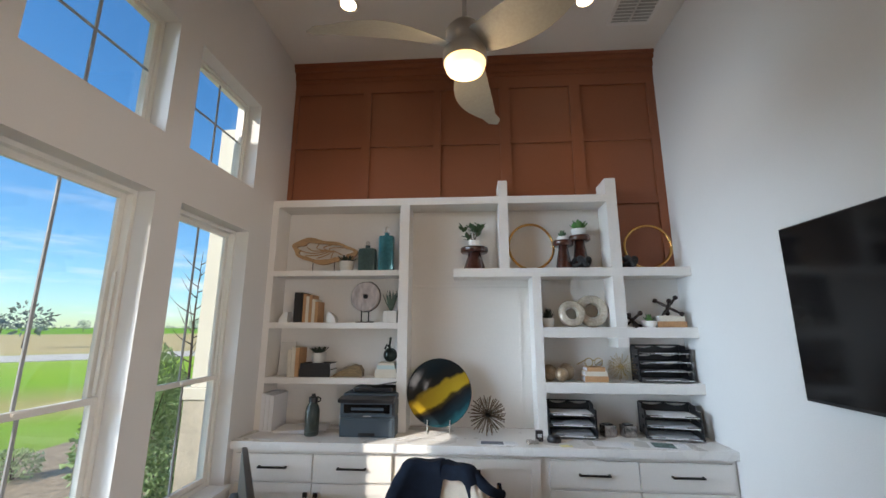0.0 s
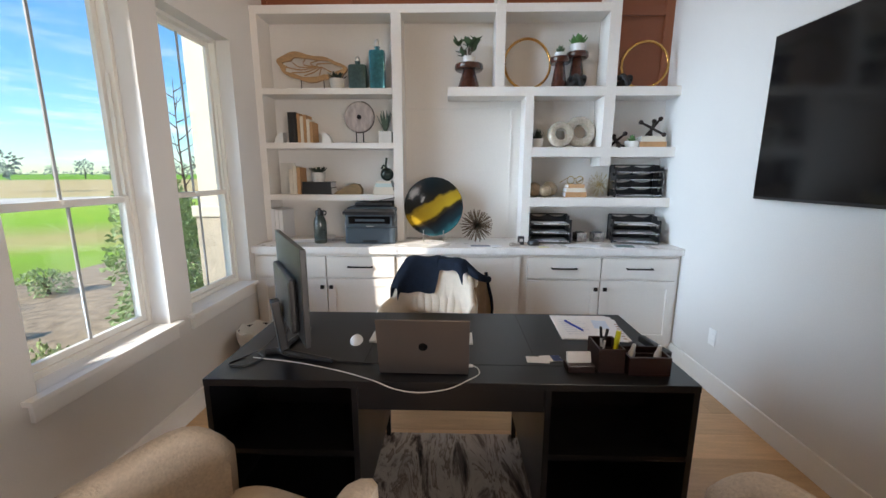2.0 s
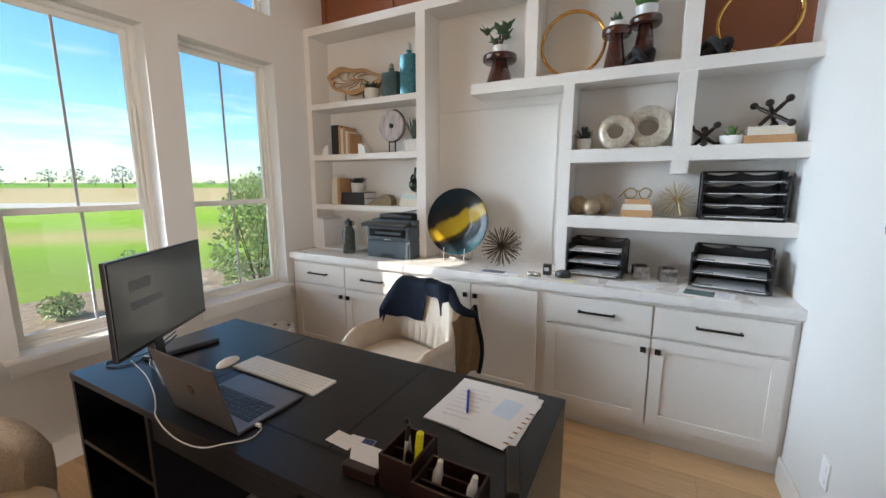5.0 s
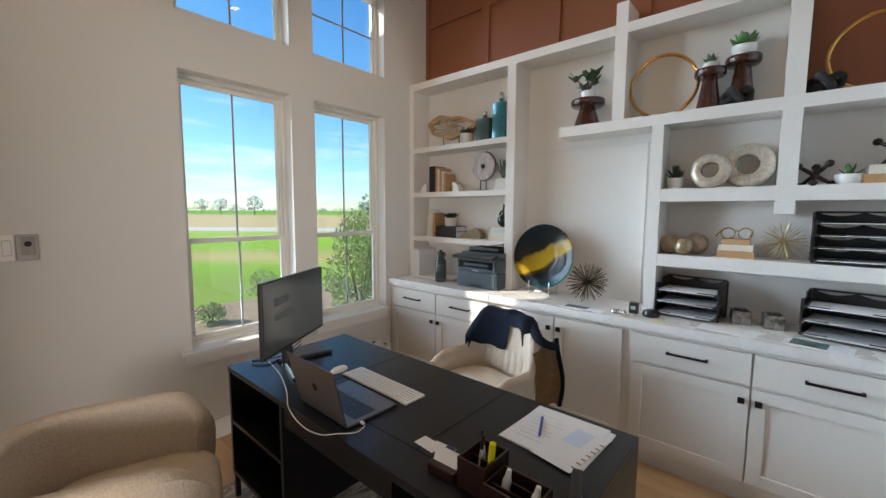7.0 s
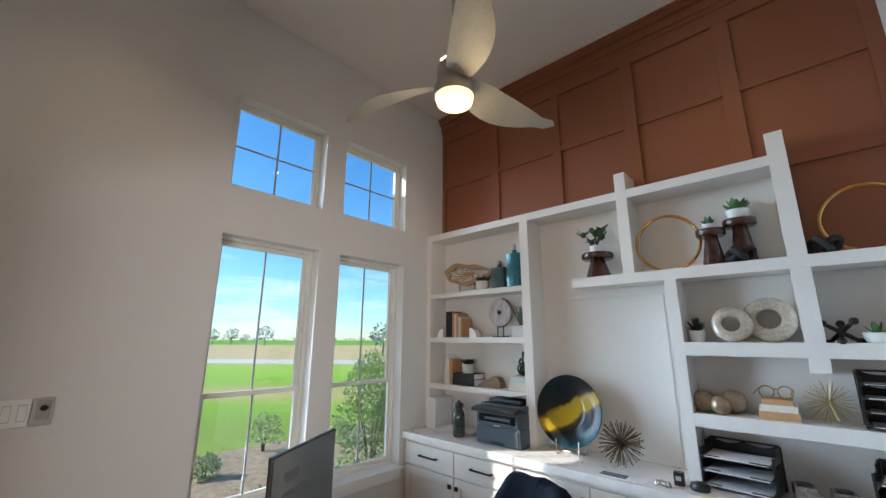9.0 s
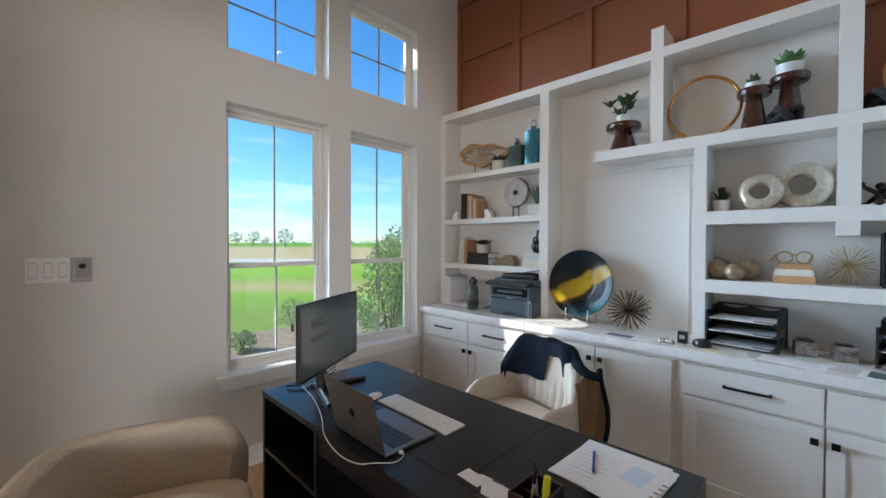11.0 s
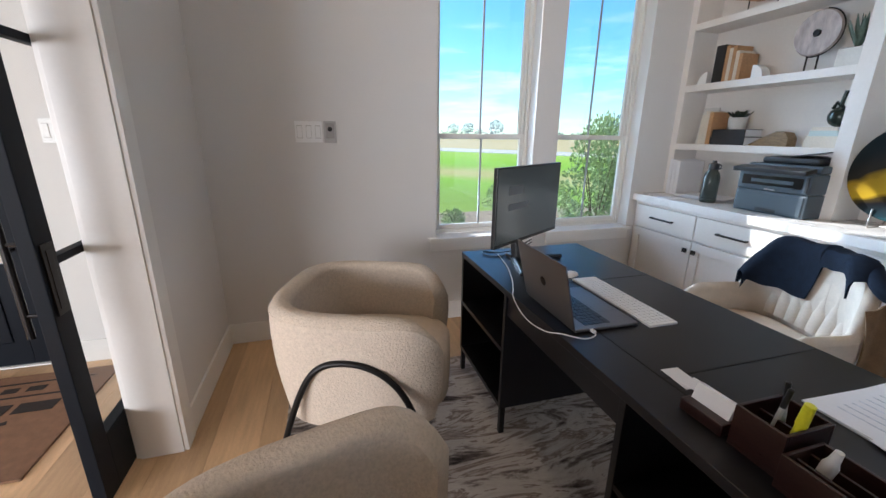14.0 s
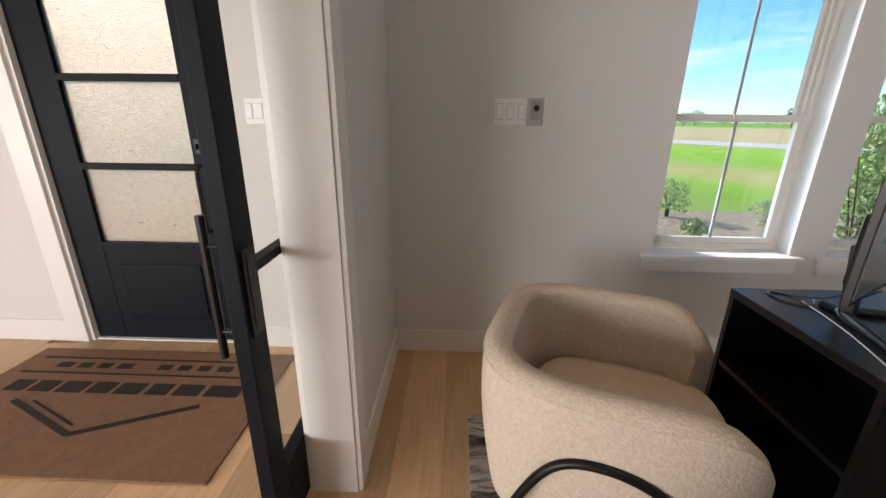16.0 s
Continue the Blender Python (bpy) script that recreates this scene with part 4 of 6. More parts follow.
def cushion(w, d, z0, z1, y, power=0.55, seg=36):
    bm = bmesh.new()
    rings = []
    for z, s in ((z0, 0.94), (z0 + 0.02, 0.99), ((z0 + z1) / 2, 1.0), (z1 - 0.025, 0.985), (z1 - 0.006, 0.94), (z1, 0.80), (z1 + 0.004, 0.4)):
        r = []
        for k in range(seg):
            a = 2 * math.pi * k / seg
            c, q = math.cos(a), math.sin(a)
            r.append(bm.verts.new((math.copysign(abs(c) ** power, c) * w / 2 * s, y + math.copysign(abs(q) ** power, q) * d / 2 * s, z)))
        rings.append(r)
    for a, b in zip(rings, rings[1:]):
        for k in range(seg):
            bm.faces.new((a[k], a[(k + 1) % seg], b[(k + 1) % seg], b[k]))
    bm.faces.new(rings[0]), bm.faces.new(rings[-1])
    bmesh.ops.recalc_face_normals(bm, faces=bm.faces)
    return bm


def tub_chair(m):
    c = thing("tub_chair", m, "cream boucle tub armchair with bent black metal legs", "armchair", "boucle armchairs facing the desk")
    rim = lambda u: 0.724 - 0.02 * u ** 2 - (0.12 * ((u - 0.74) / 0.26) ** 2 if u > 0.74 else 0)
    part("tub", shell(rim, 0.45, 0.22, 0.086, 0.725, 0.775, 0.012, span=282), BOUCLE, c, smooth=True)
    part("seat", cushion(0.565, 0.605, 0.25, 0.45, 0.05), CREAM, c, "smooth cream seat cushion", True)
    part("piping", tube([(0.3605 * math.copysign(abs(math.cos(radians(a))) ** 0.62, math.cos(radians(a))), 0.3855 * math.copysign(abs(math.sin(radians(a))) ** 0.62, math.sin(radians(a))), 0.690 - 0.02 * (abs(a + 90) / 131) ** 2) for a in range(-188, 9, 7)], 0.0035, 6), BOUCLE, c, smooth=True)
    for s in (1, -1):
        arch = smooth_path([(s * 0.349, -0.338, 0.0), (s * 0.359, -0.238, 0.32), (s * 0.365, -0.14, 0.508), (s * 0.367, -0.008, 0.547), (s * 0.367, 0.125, 0.495), (s * 0.364, 0.222, 0.35), (s * 0.349, 0.318, 0.0)], 8)
        part("leg_frame", tube(arch, 0.0125, 10), BMETAL, c, "bent black metal leg frame", True)
    part("under_frame", boxes((-0.365, 0.365, -0.02, 0.02, 0.232, 0.246)), BMETAL, c)
    return c


seat_1 = tub_chair(pose(-1.280, 2.199, 0.011, 0, 0, -19))
copy_thing(seat_1, pose(-0.10, 2.06, 0.011, 0, 0, 16))

# task chair behind the desk, facing it
tc_ = thing("desk_chair", pose(-0.86, 3.97, 0.0, 0, 0, 167), "cream channel-tufted swivel chair behind the desk", "chair")
rim = lambda u: 0.865 - 0.02 * u - (0.245 * min(1, max(0, (u - 0.36) / 0.22)) ** 1.4) - (0.05 * max(0, (u - 0.8) / 0.2))
part("back_shell", shell(rim, 0.47, 0.14, 0.05, 0.66, 0.60, 0.01, span=240), CREAM, tc_, smooth=True)
part("seat", cushion(0.53, 0.52, 0.36, 0.475, 0.03), CREAM, tc_, smooth=True)
for k in range(-3, 4):
    x = k * 0.062
    yb = -0.290 + 0.10 * abs(x) ** 1.6
    part("channel", tube(smooth_path([(x * 0.9, yb + 0.035, 0.48), (x, yb + 0.008, 0.62), (x * 1.04, yb, 0.75), (x * 1.04, yb - 0.012, 0.81)], 5), lambda u: 0.045 - 0.004 * abs(2 * u - 1), 12), CREAM, tc_, smooth=True)
part("gas_column", lathe([(0, 0.08), (0.028, 0.08), (0.028, 0.28), (0.02, 0.28), (0.02, 0.36), (0, 0.36)], 16), BMETAL, tc_, smooth=True)
for k in range(5):
    a = radians(72 * k + 10)
    part("base_arm", tube([(0.03 * math.cos(a), 0.03 * math.sin(a), 0.10), (0.28 * math.cos(a), 0.28 * math.sin(a), 0.075)], lambda u: 0.02 - 0.006 * u, 8), BMETAL, tc_)
    part("castor", lathe([(0, -0.02), (0.022, -0.02), (0.027, -0.01), (0.027, 0.01), (0.022, 0.02), (0, 0.02)], 14, pose(0.28 * math.cos(a), 0.28 * math.sin(a), 0.0275, 90, 0, math.degrees(a) + 90)), BLACKPL, tc_, smooth=True)


def draped(points_grid, thick):
    """A cloth sheet with thickness through a grid of points."""
    bm = bmesh.new()
    vs = [[bm.verts.new(p) for p in row] for row in points_grid]
    for a, b in zip(vs, vs[1:]):
        for k in range(len(a) - 1):
            bm.faces.new((a[k], a[k + 1], b[k + 1], b[k]))
    bmesh.ops.recalc_face_normals(bm, faces=bm.faces)
    bmesh.ops.solidify(bm, geom=list(bm.faces), thickness=thick)
    bmesh.ops.recalc_face_normals(bm, faces=bm.faces)
    return bm


def jacket_front():
    """Folds over the chair's top edge: the inner fall, the edge, the outer fall."""
    g = []
    n, m = 26, 16
    for j in range(m + 1):
        v = j / m
        row = []
        for i in range(n + 1):
            u = i / n
            ang = radians(-66 + 118 * u)
            rad_x, rad_y = 0.335, 0.315
            topz = 0.884 - 0.245 * min(1, max(0, (abs(ang) - radians(41)) / radians(27))) ** 1.3
            fall = min(1.0, max(0.0, (0.62 - u) / 0.07))
            drop_in = 0.075 + fall * max(0.0, topz - 0.715 + 0.03 * u)
            drop_out = 0.30
            inner = 0.71 + 0.13 * math.sin(ang) ** 2
            s = v * (drop_in + 0.06 + drop_out)
            bx, by = rad_x * math.sin(ang), rad_y * math.cos(ang)
            if s < drop_in:
                k, z = inner, topz - (drop_in - s)
            elif s < drop_in + 0.06:
                q = (s - drop_in) / 0.06
                k, z = inner + (1.04 - inner) * q, topz + 0.014 * math.sin(math.pi * q)
            else:
                k, z = 1.04, topz - (s - drop_in - 0.06)
            k += 0.009 * math.sin(u * 19 + v * 5) * (0.2 + v)
            row.append((bx * k, by * k, z + 0.006 * math.sin(u * 23 + 1)))
        g.append(row)
    return g


jk = thing("jacket", pose(-0.86, 3.97, 0.0, 0, 0, -13), "dark navy jacket with tan lining draped over the chair back", "jacket")
part("cloth", draped(jacket_front(), 0.008), JACKET, jk, smooth=True)
sl, edge = [], []
for j in range(15):
    v = j / 14
    sl.append([(0.30 + 0.06 * i / 8 + 0.03 * math.sin(v * 2.4) + 0.010 * math.sin(i * 1.3 + v * 6), 0.15 + 0.14 * i / 8 + 0.02 * v, 0.71 - 0.40 * v + 0.08 * i / 8 - 0.03 * v * math.sin(i * 0.9)) for i in range(9)])
    edge.append(sl[-1][8])
part("lining", draped(sl, 0.007), LINING, jk, "tan inner lining hanging down", True)
part("front_edge", tube([(x + 0.004, y + 0.006, z) for x, y, z in edge], 0.014, 8), JACKET, jk, "dark navy turned edge", True)
part("collar", tube(smooth_path([(0.20, 0.25, 0.855), (0.29, 0.20, 0.80), (0.345, 0.21, 0.77), (0.385, 0.26, 0.75)], 6), lambda u: 0.034 - 0.012 * u, 12), JACKET, jk, smooth=True)

# waste bin with liner
wb = thing("waste_bin", pose(-2.12, 4.12, 0) @ Matrix.Diagonal((1, 1, 1.08, 1)), "small black waste bin with white plastic liner", "waste bin")
part("bin_body", lathe([(0, 0.0), (0.105, 0.0), (0.135, 0.33), (0.138, 0.335), (0.13, 0.335), (0.10, 0.012), (0, 0.012)], 28), BLACKPL, wb, smooth=True)
lin = lathe([(0.139, 0.27), (0.143, 0.31), (0.14, 0.345), (0.133, 0.348), (0.12, 0.30), (0.09, 0.15), (0, 0.12)], 28)
for v in lin.verts:
    v.co.z += 0.012 * math.sin(7 * math.atan2(v.co.y, v.co.x)) * (v.co.z > 0.25)
part("bin_liner", lin, mat("white_liner", (0.75, 0.74, 0.72), 0.5, var=0.05, bump=0.1), wb, smooth=True)

# ---- on the desk ----
DZ = 0.742
mon_dir = math.degrees(math.atan2(3.235 - 2.734, -1.511 + 1.20))
mon = thing("monitor", pose(-1.355, 2.985, DZ, 0, 0, mon_dir), "black desktop monitor with a dim grey page", "monitor")
# local x runs along the panel; the screen faces -y
part("housing", boxes((-0.295, 0.295, -0.006, 0.014, 0.125, 0.487), bev=0.003), BLACKPL, mon)
part("back_bulge", boxes((-0.20, 0.20, 0.014, 0.045, 0.15, 0.36), bev=0.012), BLACKPL, mon)
part("screen", boxes((-0.288, 0.288, -0.0085, -0.006, 0.142, 0.480)), DISPLAY, mon, "dim grey lit page")
part("page_block", boxes((-0.20, -0.08, -0.0095, -0.0085, 0.36, 0.40)), mat("page_bar", (0.03, 0.03, 0.03), 0.5, bump=0.0, emit=(0.5, 0.5, 0.5), power=0.05), mon)
part("page_block", boxes((-0.20, -0.02, -0.0095, -0.0085, 0.29, 0.32)), mat("page_bar", (0.03, 0.03, 0.03), 0.5, bump=0.0, emit=(0.5, 0.5, 0.5), power=0.05), mon)
part("neck", boxes((-0.03, 0.03, 0.03, 0.065, 0.01, 0.24), bev=0.006, m=pose(0, 0, 0, -6, 0, 0)), BLACKPL, mon)
for s in (1, -1):
    part("foot", tube([(0, 0.07, 0.012), (s * 0.20, -0.10, 0.010)], lambda u: 0.014 - 0.004 * u, 8), BLACKPL, mon)
part("foot", tube([(0, 0.07, 0.012), (0.02, 0.12, 0.010)], 0.012, 8), BLACKPL, mon)

lap = thing("laptop", pose(-0.792, 2.787, DZ, 0, 0, -1), "open space-grey aluminium laptop seen from behind", "laptop")
part("base", boxes((-0.168, 0.168, 0.0, 0.245, 0.003, 0.014), bev=0.003), ALU, lap)
lid_m = pose(0, 0.0, 0.014, 14, 0, 0)
part("lid", boxes((-0.168, 0.168, -0.006, 0.0, 0.0, 0.232), bev=0.002, m=lid_m), ALU, lap)
part("display", boxes((-0.160, 0.160, 0.0002, 0.001, 0.010, 0.224), m=lid_m), SCREEN, lap)
em = lathe([(0, 0.0), (0.017, 0.0), (0.017, 0.0012), (0, 0.0012)], 20, lid_m @ pose(0, -0.006, 0.118, 90, 0, 0))
part("emblem", em, SCREEN, lap, "plain dark round mark")
for r in range(5):
    for k in range(13):
        part("key", boxes((-0.147 + 0.0227 * k, -0.147 + 0.0227 * k + 0.0195, 0.05 + 0.0205 * r, 0.05 + 0.0205 * r + 0.0175, 0.014, 0.0155)), BLACKPL, lap)
part("trackpad", boxes((-0.065, 0.065, 0.162, 0.235, 0.014, 0.0144)), ALU, lap)
part("foot_pad", boxes((-0.15, 0.15, 0.02, 0.23, 0.0, 0.003)), BLACKPL, lap)

kb = thing("keyboard", pose(-0.826, 3.118, DZ, 0, 0, -1.0), "slim white wireless keyboard lying on the desk", "keyboard")
part("base", boxes((-0.232, 0.232, -0.058, 0.058, 0.0, 0.010), bev=0.003), WHITEPL, kb)
for r in range(6):
    for k in range(21):
        part("key", boxes((-0.225 + 0.0214 * k, -0.225 + 0.0214 * k + 0.0182, -0.052 + 0.0176 * r, -0.052 + 0.0176 * r + 0.0148, 0.010, 0.0122)), WHITEPL, kb)
ms = thing("mouse", pose(-1.12, 3.085, DZ, 0, 0, 10), "small white wireless mouse on the desk", "mouse")
mb = bmesh.new()
bmesh.ops.create_uvsphere(mb, u_segments=24, v_segments=12, radius=1, matrix=Matrix.Diagonal((0.029, 0.056, 0.021, 1)))
for v in mb.verts:
    v.co.z = max(v.co.z, 0.0)
part("shell", mb, WHITEPL, ms, smooth=True)

BKORANGE = mat("brown_tab", (0.30, 0.12, 0.05), 0.7, bump=0.0)
pp = thing("paper_stack", pose(-0.02, 3.27, DZ, 0, 0, -3), "loose stack of printed white papers and a folder", "papers")
part("sheet", boxes((-0.155, 0.155, -0.15, 0.15, 0.0, 0.004)), PAPER, pp)
part("sheet", boxes((-0.15, 0.14, -0.145, 0.155, 0.0042, 0.006), m=pose(0.0, 0, 0, 0, 0, 3)), PAPER, pp)
part("sheet", boxes((0.0, 0.15, -0.16, 0.12, 0.0062, 0.0075), m=pose(0.0, 0, 0, 0, 0, -6)), PAPER, pp)
for k in range(8):
    part("print_line", boxes((-0.12, -0.03 + 0.02 * (k % 3), 0.09 - 0.026 * k, 0.094 - 0.026 * k, 0.0061, 0.0064), m=pose(0, 0, 0, 0, 0, 3)), PRINT, pp)
part("tint_block", boxes((0.03, 0.10, -0.02, 0.09, 0.0077, 0.008), m=pose(0, 0, 0, 0, 0, -6)), mat("pale_blue_print", (0.60, 0.70, 0.84), 0.8, bump=0.0), pp)
for k in range(7):
    part("tab", boxes((0.135, 0.15, -0.13 + 0.03 * k, -0.123 + 0.03 * k, 0.0077, 0.0082), m=pose(0, 0, 0, 0, 0, -6)), BKORANGE, pp)


def pen(x, y, z, ang, colour, label, tilt=90):
    p = thing("pen", pose(x, y, z) @ pose(0, 0, 0, 0, tilt, 0) if tilt < 90 else pose(x, y, z + 0.005, 0, 90, ang), label, "pen")
    part("barrel", lathe([(0, 0.0), (0.003, 0.002), (0.0048, 0.012), (0.0048, 0.10), (0, 0.10)], 10), colour, p, smooth=True)
    part("cap", lathe([(0, 0.095), (0.0055, 0.095), (0.0055, 0.14), (0, 0.142)], 10), colour if colour is not WHITEPL else BLACKPL, p, smooth=True)


pen(-0.06, 3.205, DZ + 0.0065, 112, BLUEINK, "blue ballpoint pen lying on the papers")

card = tagged(new("business_card", mesh_of("business_card", boxes((-0.045, 0.045, -0.027, 0.027, 0, 0.0015)), PAPER)), "single white business card on the desk", "card")
card.matrix_world = pose(-0.338, 2.92, DZ, 0, 0, -4)
card_2 = thing("business_card", pose(-0.283, 2.93, DZ + 0.0018, 0, 0, 5), "white business card with a dark blue half", "card")
part("card", boxes((-0.043, 0.043, -0.026, 0.026, 0, 0.0014)), PAPER, card_2)
part("printed_half", boxes((0.004, 0.042, -0.025, 0.025, 0.0014, 0.0018)), mat("navy_print", (0.03, 0.05, 0.16), 0.6, bump=0.0), card_2)
ch = thing("card_holder", pose(-0.195, 2.845, DZ, 0, 0, 2), "dark wooden holder full of business cards", "card holder")
part("holder_base", boxes((-0.052, 0.052, -0.03, 0.03, 0.0, 0.03), bev=0.004), DARKWOOD, ch)
part("card_block", boxes((-0.045, 0.045, -0.012, 0.006, 0.012, 0.062), m=pose(0, 0, 0.006, -18, 0, 0)), PAPER, ch)


def caddy(x0, x1, y0, y1, h, cells):
    c = thing("pen_caddy", pose(0, 0, DZ), "dark espresso wooden desk caddy with pens", "desk organiser", "desk organisers")
    t = 0.007
    part("base", boxes((x0, x1, y0, y1, 0, t)), DARKWOOD, c)
    for b in ((x0, x1, y0, y0 + t), (x0, x1, y1 - t, y1), (x0, x0 + t, y0 + t, y1 - t), (x1 - t, x1, y0 + t, y1 - t)):
        part("side", boxes((*b, t, h), bev=0.0015), DARKWOOD, c)
    for k in range(1, cells):
        y = y0 + (y1 - y0) * k / cells
        part("divider", boxes((x0 + t, x1 - t, y - 0.003, y + 0.003, t, h * 0.8)), DARKWOOD, c)


caddy(-0.130, -0.032, 2.82, 2.95, 0.095, 2)
caddy(-0.024, 0.132, 2.80, 2.91, 0.072, 3)
pen(-0.10, 2.885, DZ + 0.012, 0, WHITEPL, "white pen standing in the caddy", 8)
pen(-0.085, 2.905, DZ + 0.012, 0, WHITEPL, "white pen standing in the caddy", -6)
hl = thing("highlighter", pose(-0.055, 2.875, DZ + 0.012, 0, 6, 0), "yellow highlighter standing in the caddy", "pen")
part("barrel", lathe([(0, 0), (0.009, 0), (0.009, 0.09), (0, 0.09)], 12), YELLOW, hl, smooth=True)
part("cap", lathe([(0, 0.088), (0.0105, 0.088), (0.0095, 0.135), (0, 0.137)], 12), YELLOW, hl, smooth=True)
for x, y in ((0.005, 2.868), (0.10, 2.858)):
    cor = thing("correction_pen", pose(x, y, DZ + 0.012, 0, 10, 0), "white correction pen in the caddy", "pen")
    part("body", lathe([(0, 0), (0.012, 0), (0.013, 0.052), (0.009, 0.064), (0.007, 0.086), (0, 0.088)], 14), WHITEPL, cor, smooth=True)
st = thing("stapler", pose(0.160, 3.00, DZ, 0, 0, 108), "black desk stapler standing on the desk", "stapler")
part("base", boxes((-0.08, 0.08, -0.018, 0.018, 0, 0.012), bev=0.003), BLACKPL, st)
part("arm", boxes((-0.085, 0.07, -0.017, 0.017, 0.016, 0.045), bev=0.009, m=pose(0, 0, 0.004, 0, -5, 0)), BLACKPL, st, smooth=True)

wc = thing("charging_cable", pose(0, 0, DZ), "white cable looping over the desk to the laptop", "cable")
part("cord", tube(smooth_path([(-1.50, 2.90, 0.004), (-1.30, 2.86, 0.004), (-1.12, 2.80, 0.004), (-1.02, 2.755, 0.004), (-0.96, 2.726, 0.002), (-0.89, 2.718, -0.022), (-0.80, 2.716, -0.032), (-0.70, 2.719, -0.018), (-0.63, 2.74, 0.004), (-0.585, 2.79, 0.004), (-0.59, 2.835, 0.006), (-0.612, 2.845, 0.008)], 8), 0.0022, 8), CABLEW, wc, smooth=True)
part("plug", boxes((-0.624, -0.604, 2.839, 2.851, 0.004, 0.013), bev=0.002), WHITEPL, wc)
for k, pts in enumerate(([(-1.42, 3.05, 0.10), (-1.47, 2.96, 0.03), (-1.54, 2.90, 0.004), (-1.57, 2.84, 0.004), (-1.50, 2.83, 0.004), (-1.46, 2.90, 0.004), (-1.52, 2.96, 0.004)], [(-1.40, 3.04, 0.09), (-1.40, 2.93, 0.02), (-1.30, 2.90, 0.004), (-1.15, 2.88, 0.004), (-1.0, 2.86, 0.004)])):
    bc = thing("black_cable", pose(0, 0, DZ), "thin black cable running from the monitor", "cable")
    part("cord", tube(smooth_path(pts, 8), 0.003, 8), BLACKPL, bc, smooth=True)

# ---- things on the shelves ----
L1, L2, L3, CT = 2.163, 1.740, 1.314, 0.92      # left shelves and the worktop
R1, R2, R3 = 2.17, 1.706, 1.297                 # right shelves
plant_rnd = random.Random(21)


def leaf(length, width, thick, bend):
    """A fleshy tapered leaf along +x that bends upwards."""
    bm = bmesh.new()
    rows = []
    n = 7
    for i in range(n + 1):
        u = i / n
        w = width * math.sin(math.pi * min(0.98, 0.12 + 0.86 * u)) ** 0.8
        x, z = length * u, bend * length * u * u
        rows.append([bm.verts.new((x, w * c, z + thick * s * (1 - 0.5 * u))) for c, s in ((-0.5, 0.15), (0, -0.5), (0.5, 0.15), (0, 0.35))])
    for a, b in zip(rows, rows[1:]):
        for k in range(4):
            bm.faces.new((a[k], a[(k + 1) % 4], b[(k + 1) % 4], b[k]))
    bm.faces.new(rows[0]), bm.faces.new(rows[-1])
    bmesh.ops.recalc_face_normals(bm, faces=bm.faces)
    return bm


def rosette(parent, z, tiers, material):
    """Rings of leaves: (count, length, width, lift in degrees, bend)."""
    for n, ln, w, lift, bend in tiers:
        off = plant_rnd.uniform(0, 60)
        me = mesh_of("leaf", leaf(ln, w, w * 0.4, bend), material, True)
        for k in range(n):
            o = new("leaf", me)
            o.parent = parent
            o.matrix_local = pose(0, 0, z, 0, 0, off + 360 * k / n + plant_rnd.uniform(-8, 8)) @ pose(0.004, 0, 0, 0, -lift + plant_rnd.uniform(-8, 8), 0)


def round_pot(parent, r, h, material):
    part("pot", lathe([(0, 0), (r * 0.78, 0), (r * 0.95, h * 0.5), (r, h), (r * 0.9, h), (r * 0.86, h * 0.85), (0, h * 0.85)], 26), material, parent, smooth=True)
    part("soil", lathe([(0, h * 0.90), (r * 0.86, h * 0.87)], 20), SOIL, parent)


def potted(x, y, z, r, h, tiers, pot_mat, leaf_mat, label):
    p = thing("potted_plant", pose(x, y, z), label, "plant")
    round_pot(p, r, h, pot_mat)
    rosette(p, h * 0.9, tiers, leaf_mat)
    return p


SUCC = ((7, 0.085, 0.034, 12, 0.3), (6, 0.075, 0.032, 35, 0.2), (4, 0.055, 0.026, 62, 0.1))

# left unit, top shelf
ow = thing("driftwood_sculpture", pose(-1.865, 4.86, L1), "pale oval openwork wood sculpture on thin legs", "sculpture")
oval = bmesh.new()
N = 48
ring = []
for k in range(N):
    a = 2 * math.pi * k / N
    wob = 0.012 * math.sin(3 * a + 1) + 0.008 * math.sin(7 * a)
    inner = 0.70 + 0.07 * math.sin(2 * a + 0.6) + 0.05 * math.sin(9 * a)
    ox, oz = (0.285 + wob) * math.cos(a), (0.105 + wob) * math.sin(a) - 0.03 * math.cos(a)
    ring.append([oval.verts.new(p) for p in ((ox, -0.015, oz), (ox, 0.015, oz), (ox * inner * 1.1, 0.012, oz * inner), (ox * inner * 1.1, -0.012, oz * inner))])
for a, b in zip(ring, ring[1:] + ring[:1]):
    for k in range(4):
        oval.faces.new((a[k], a[(k + 1) % 4], b[(k + 1) % 4], b[k]))
bmesh.ops.recalc_face_normals(oval, faces=oval.faces)
oval.transform(Matrix.Translation((0, 0, 0.185)))
part("oval_ring", oval, TAN, ow, smooth=True)
for k in range(9):
    a = 0.5 + k * 0.65
    part("branch", tube(smooth_path([(0.20 * math.cos(a), 0, 0.185 + 0.065 * math.sin(a)), (0.10 * math.cos(a + 0.5), 0.006, 0.185 + 0.035 * math.sin(a + 0.5)), (0.03 * math.cos(a + 1.3) + 0.06, -0.004, 0.19)], 4), 0.005, 6), TAN, ow, smooth=True)
for x in (-0.09, 0.10):
    part("leg", tube([(x, 0, 0), (x, 0, 0.12)], 0.004, 8), BMETAL, ow)
potted(-1.645, 4.82, L1, 0.062, 0.085, SUCC, POT, DGREEN, "dark succulent in a pale round pot")


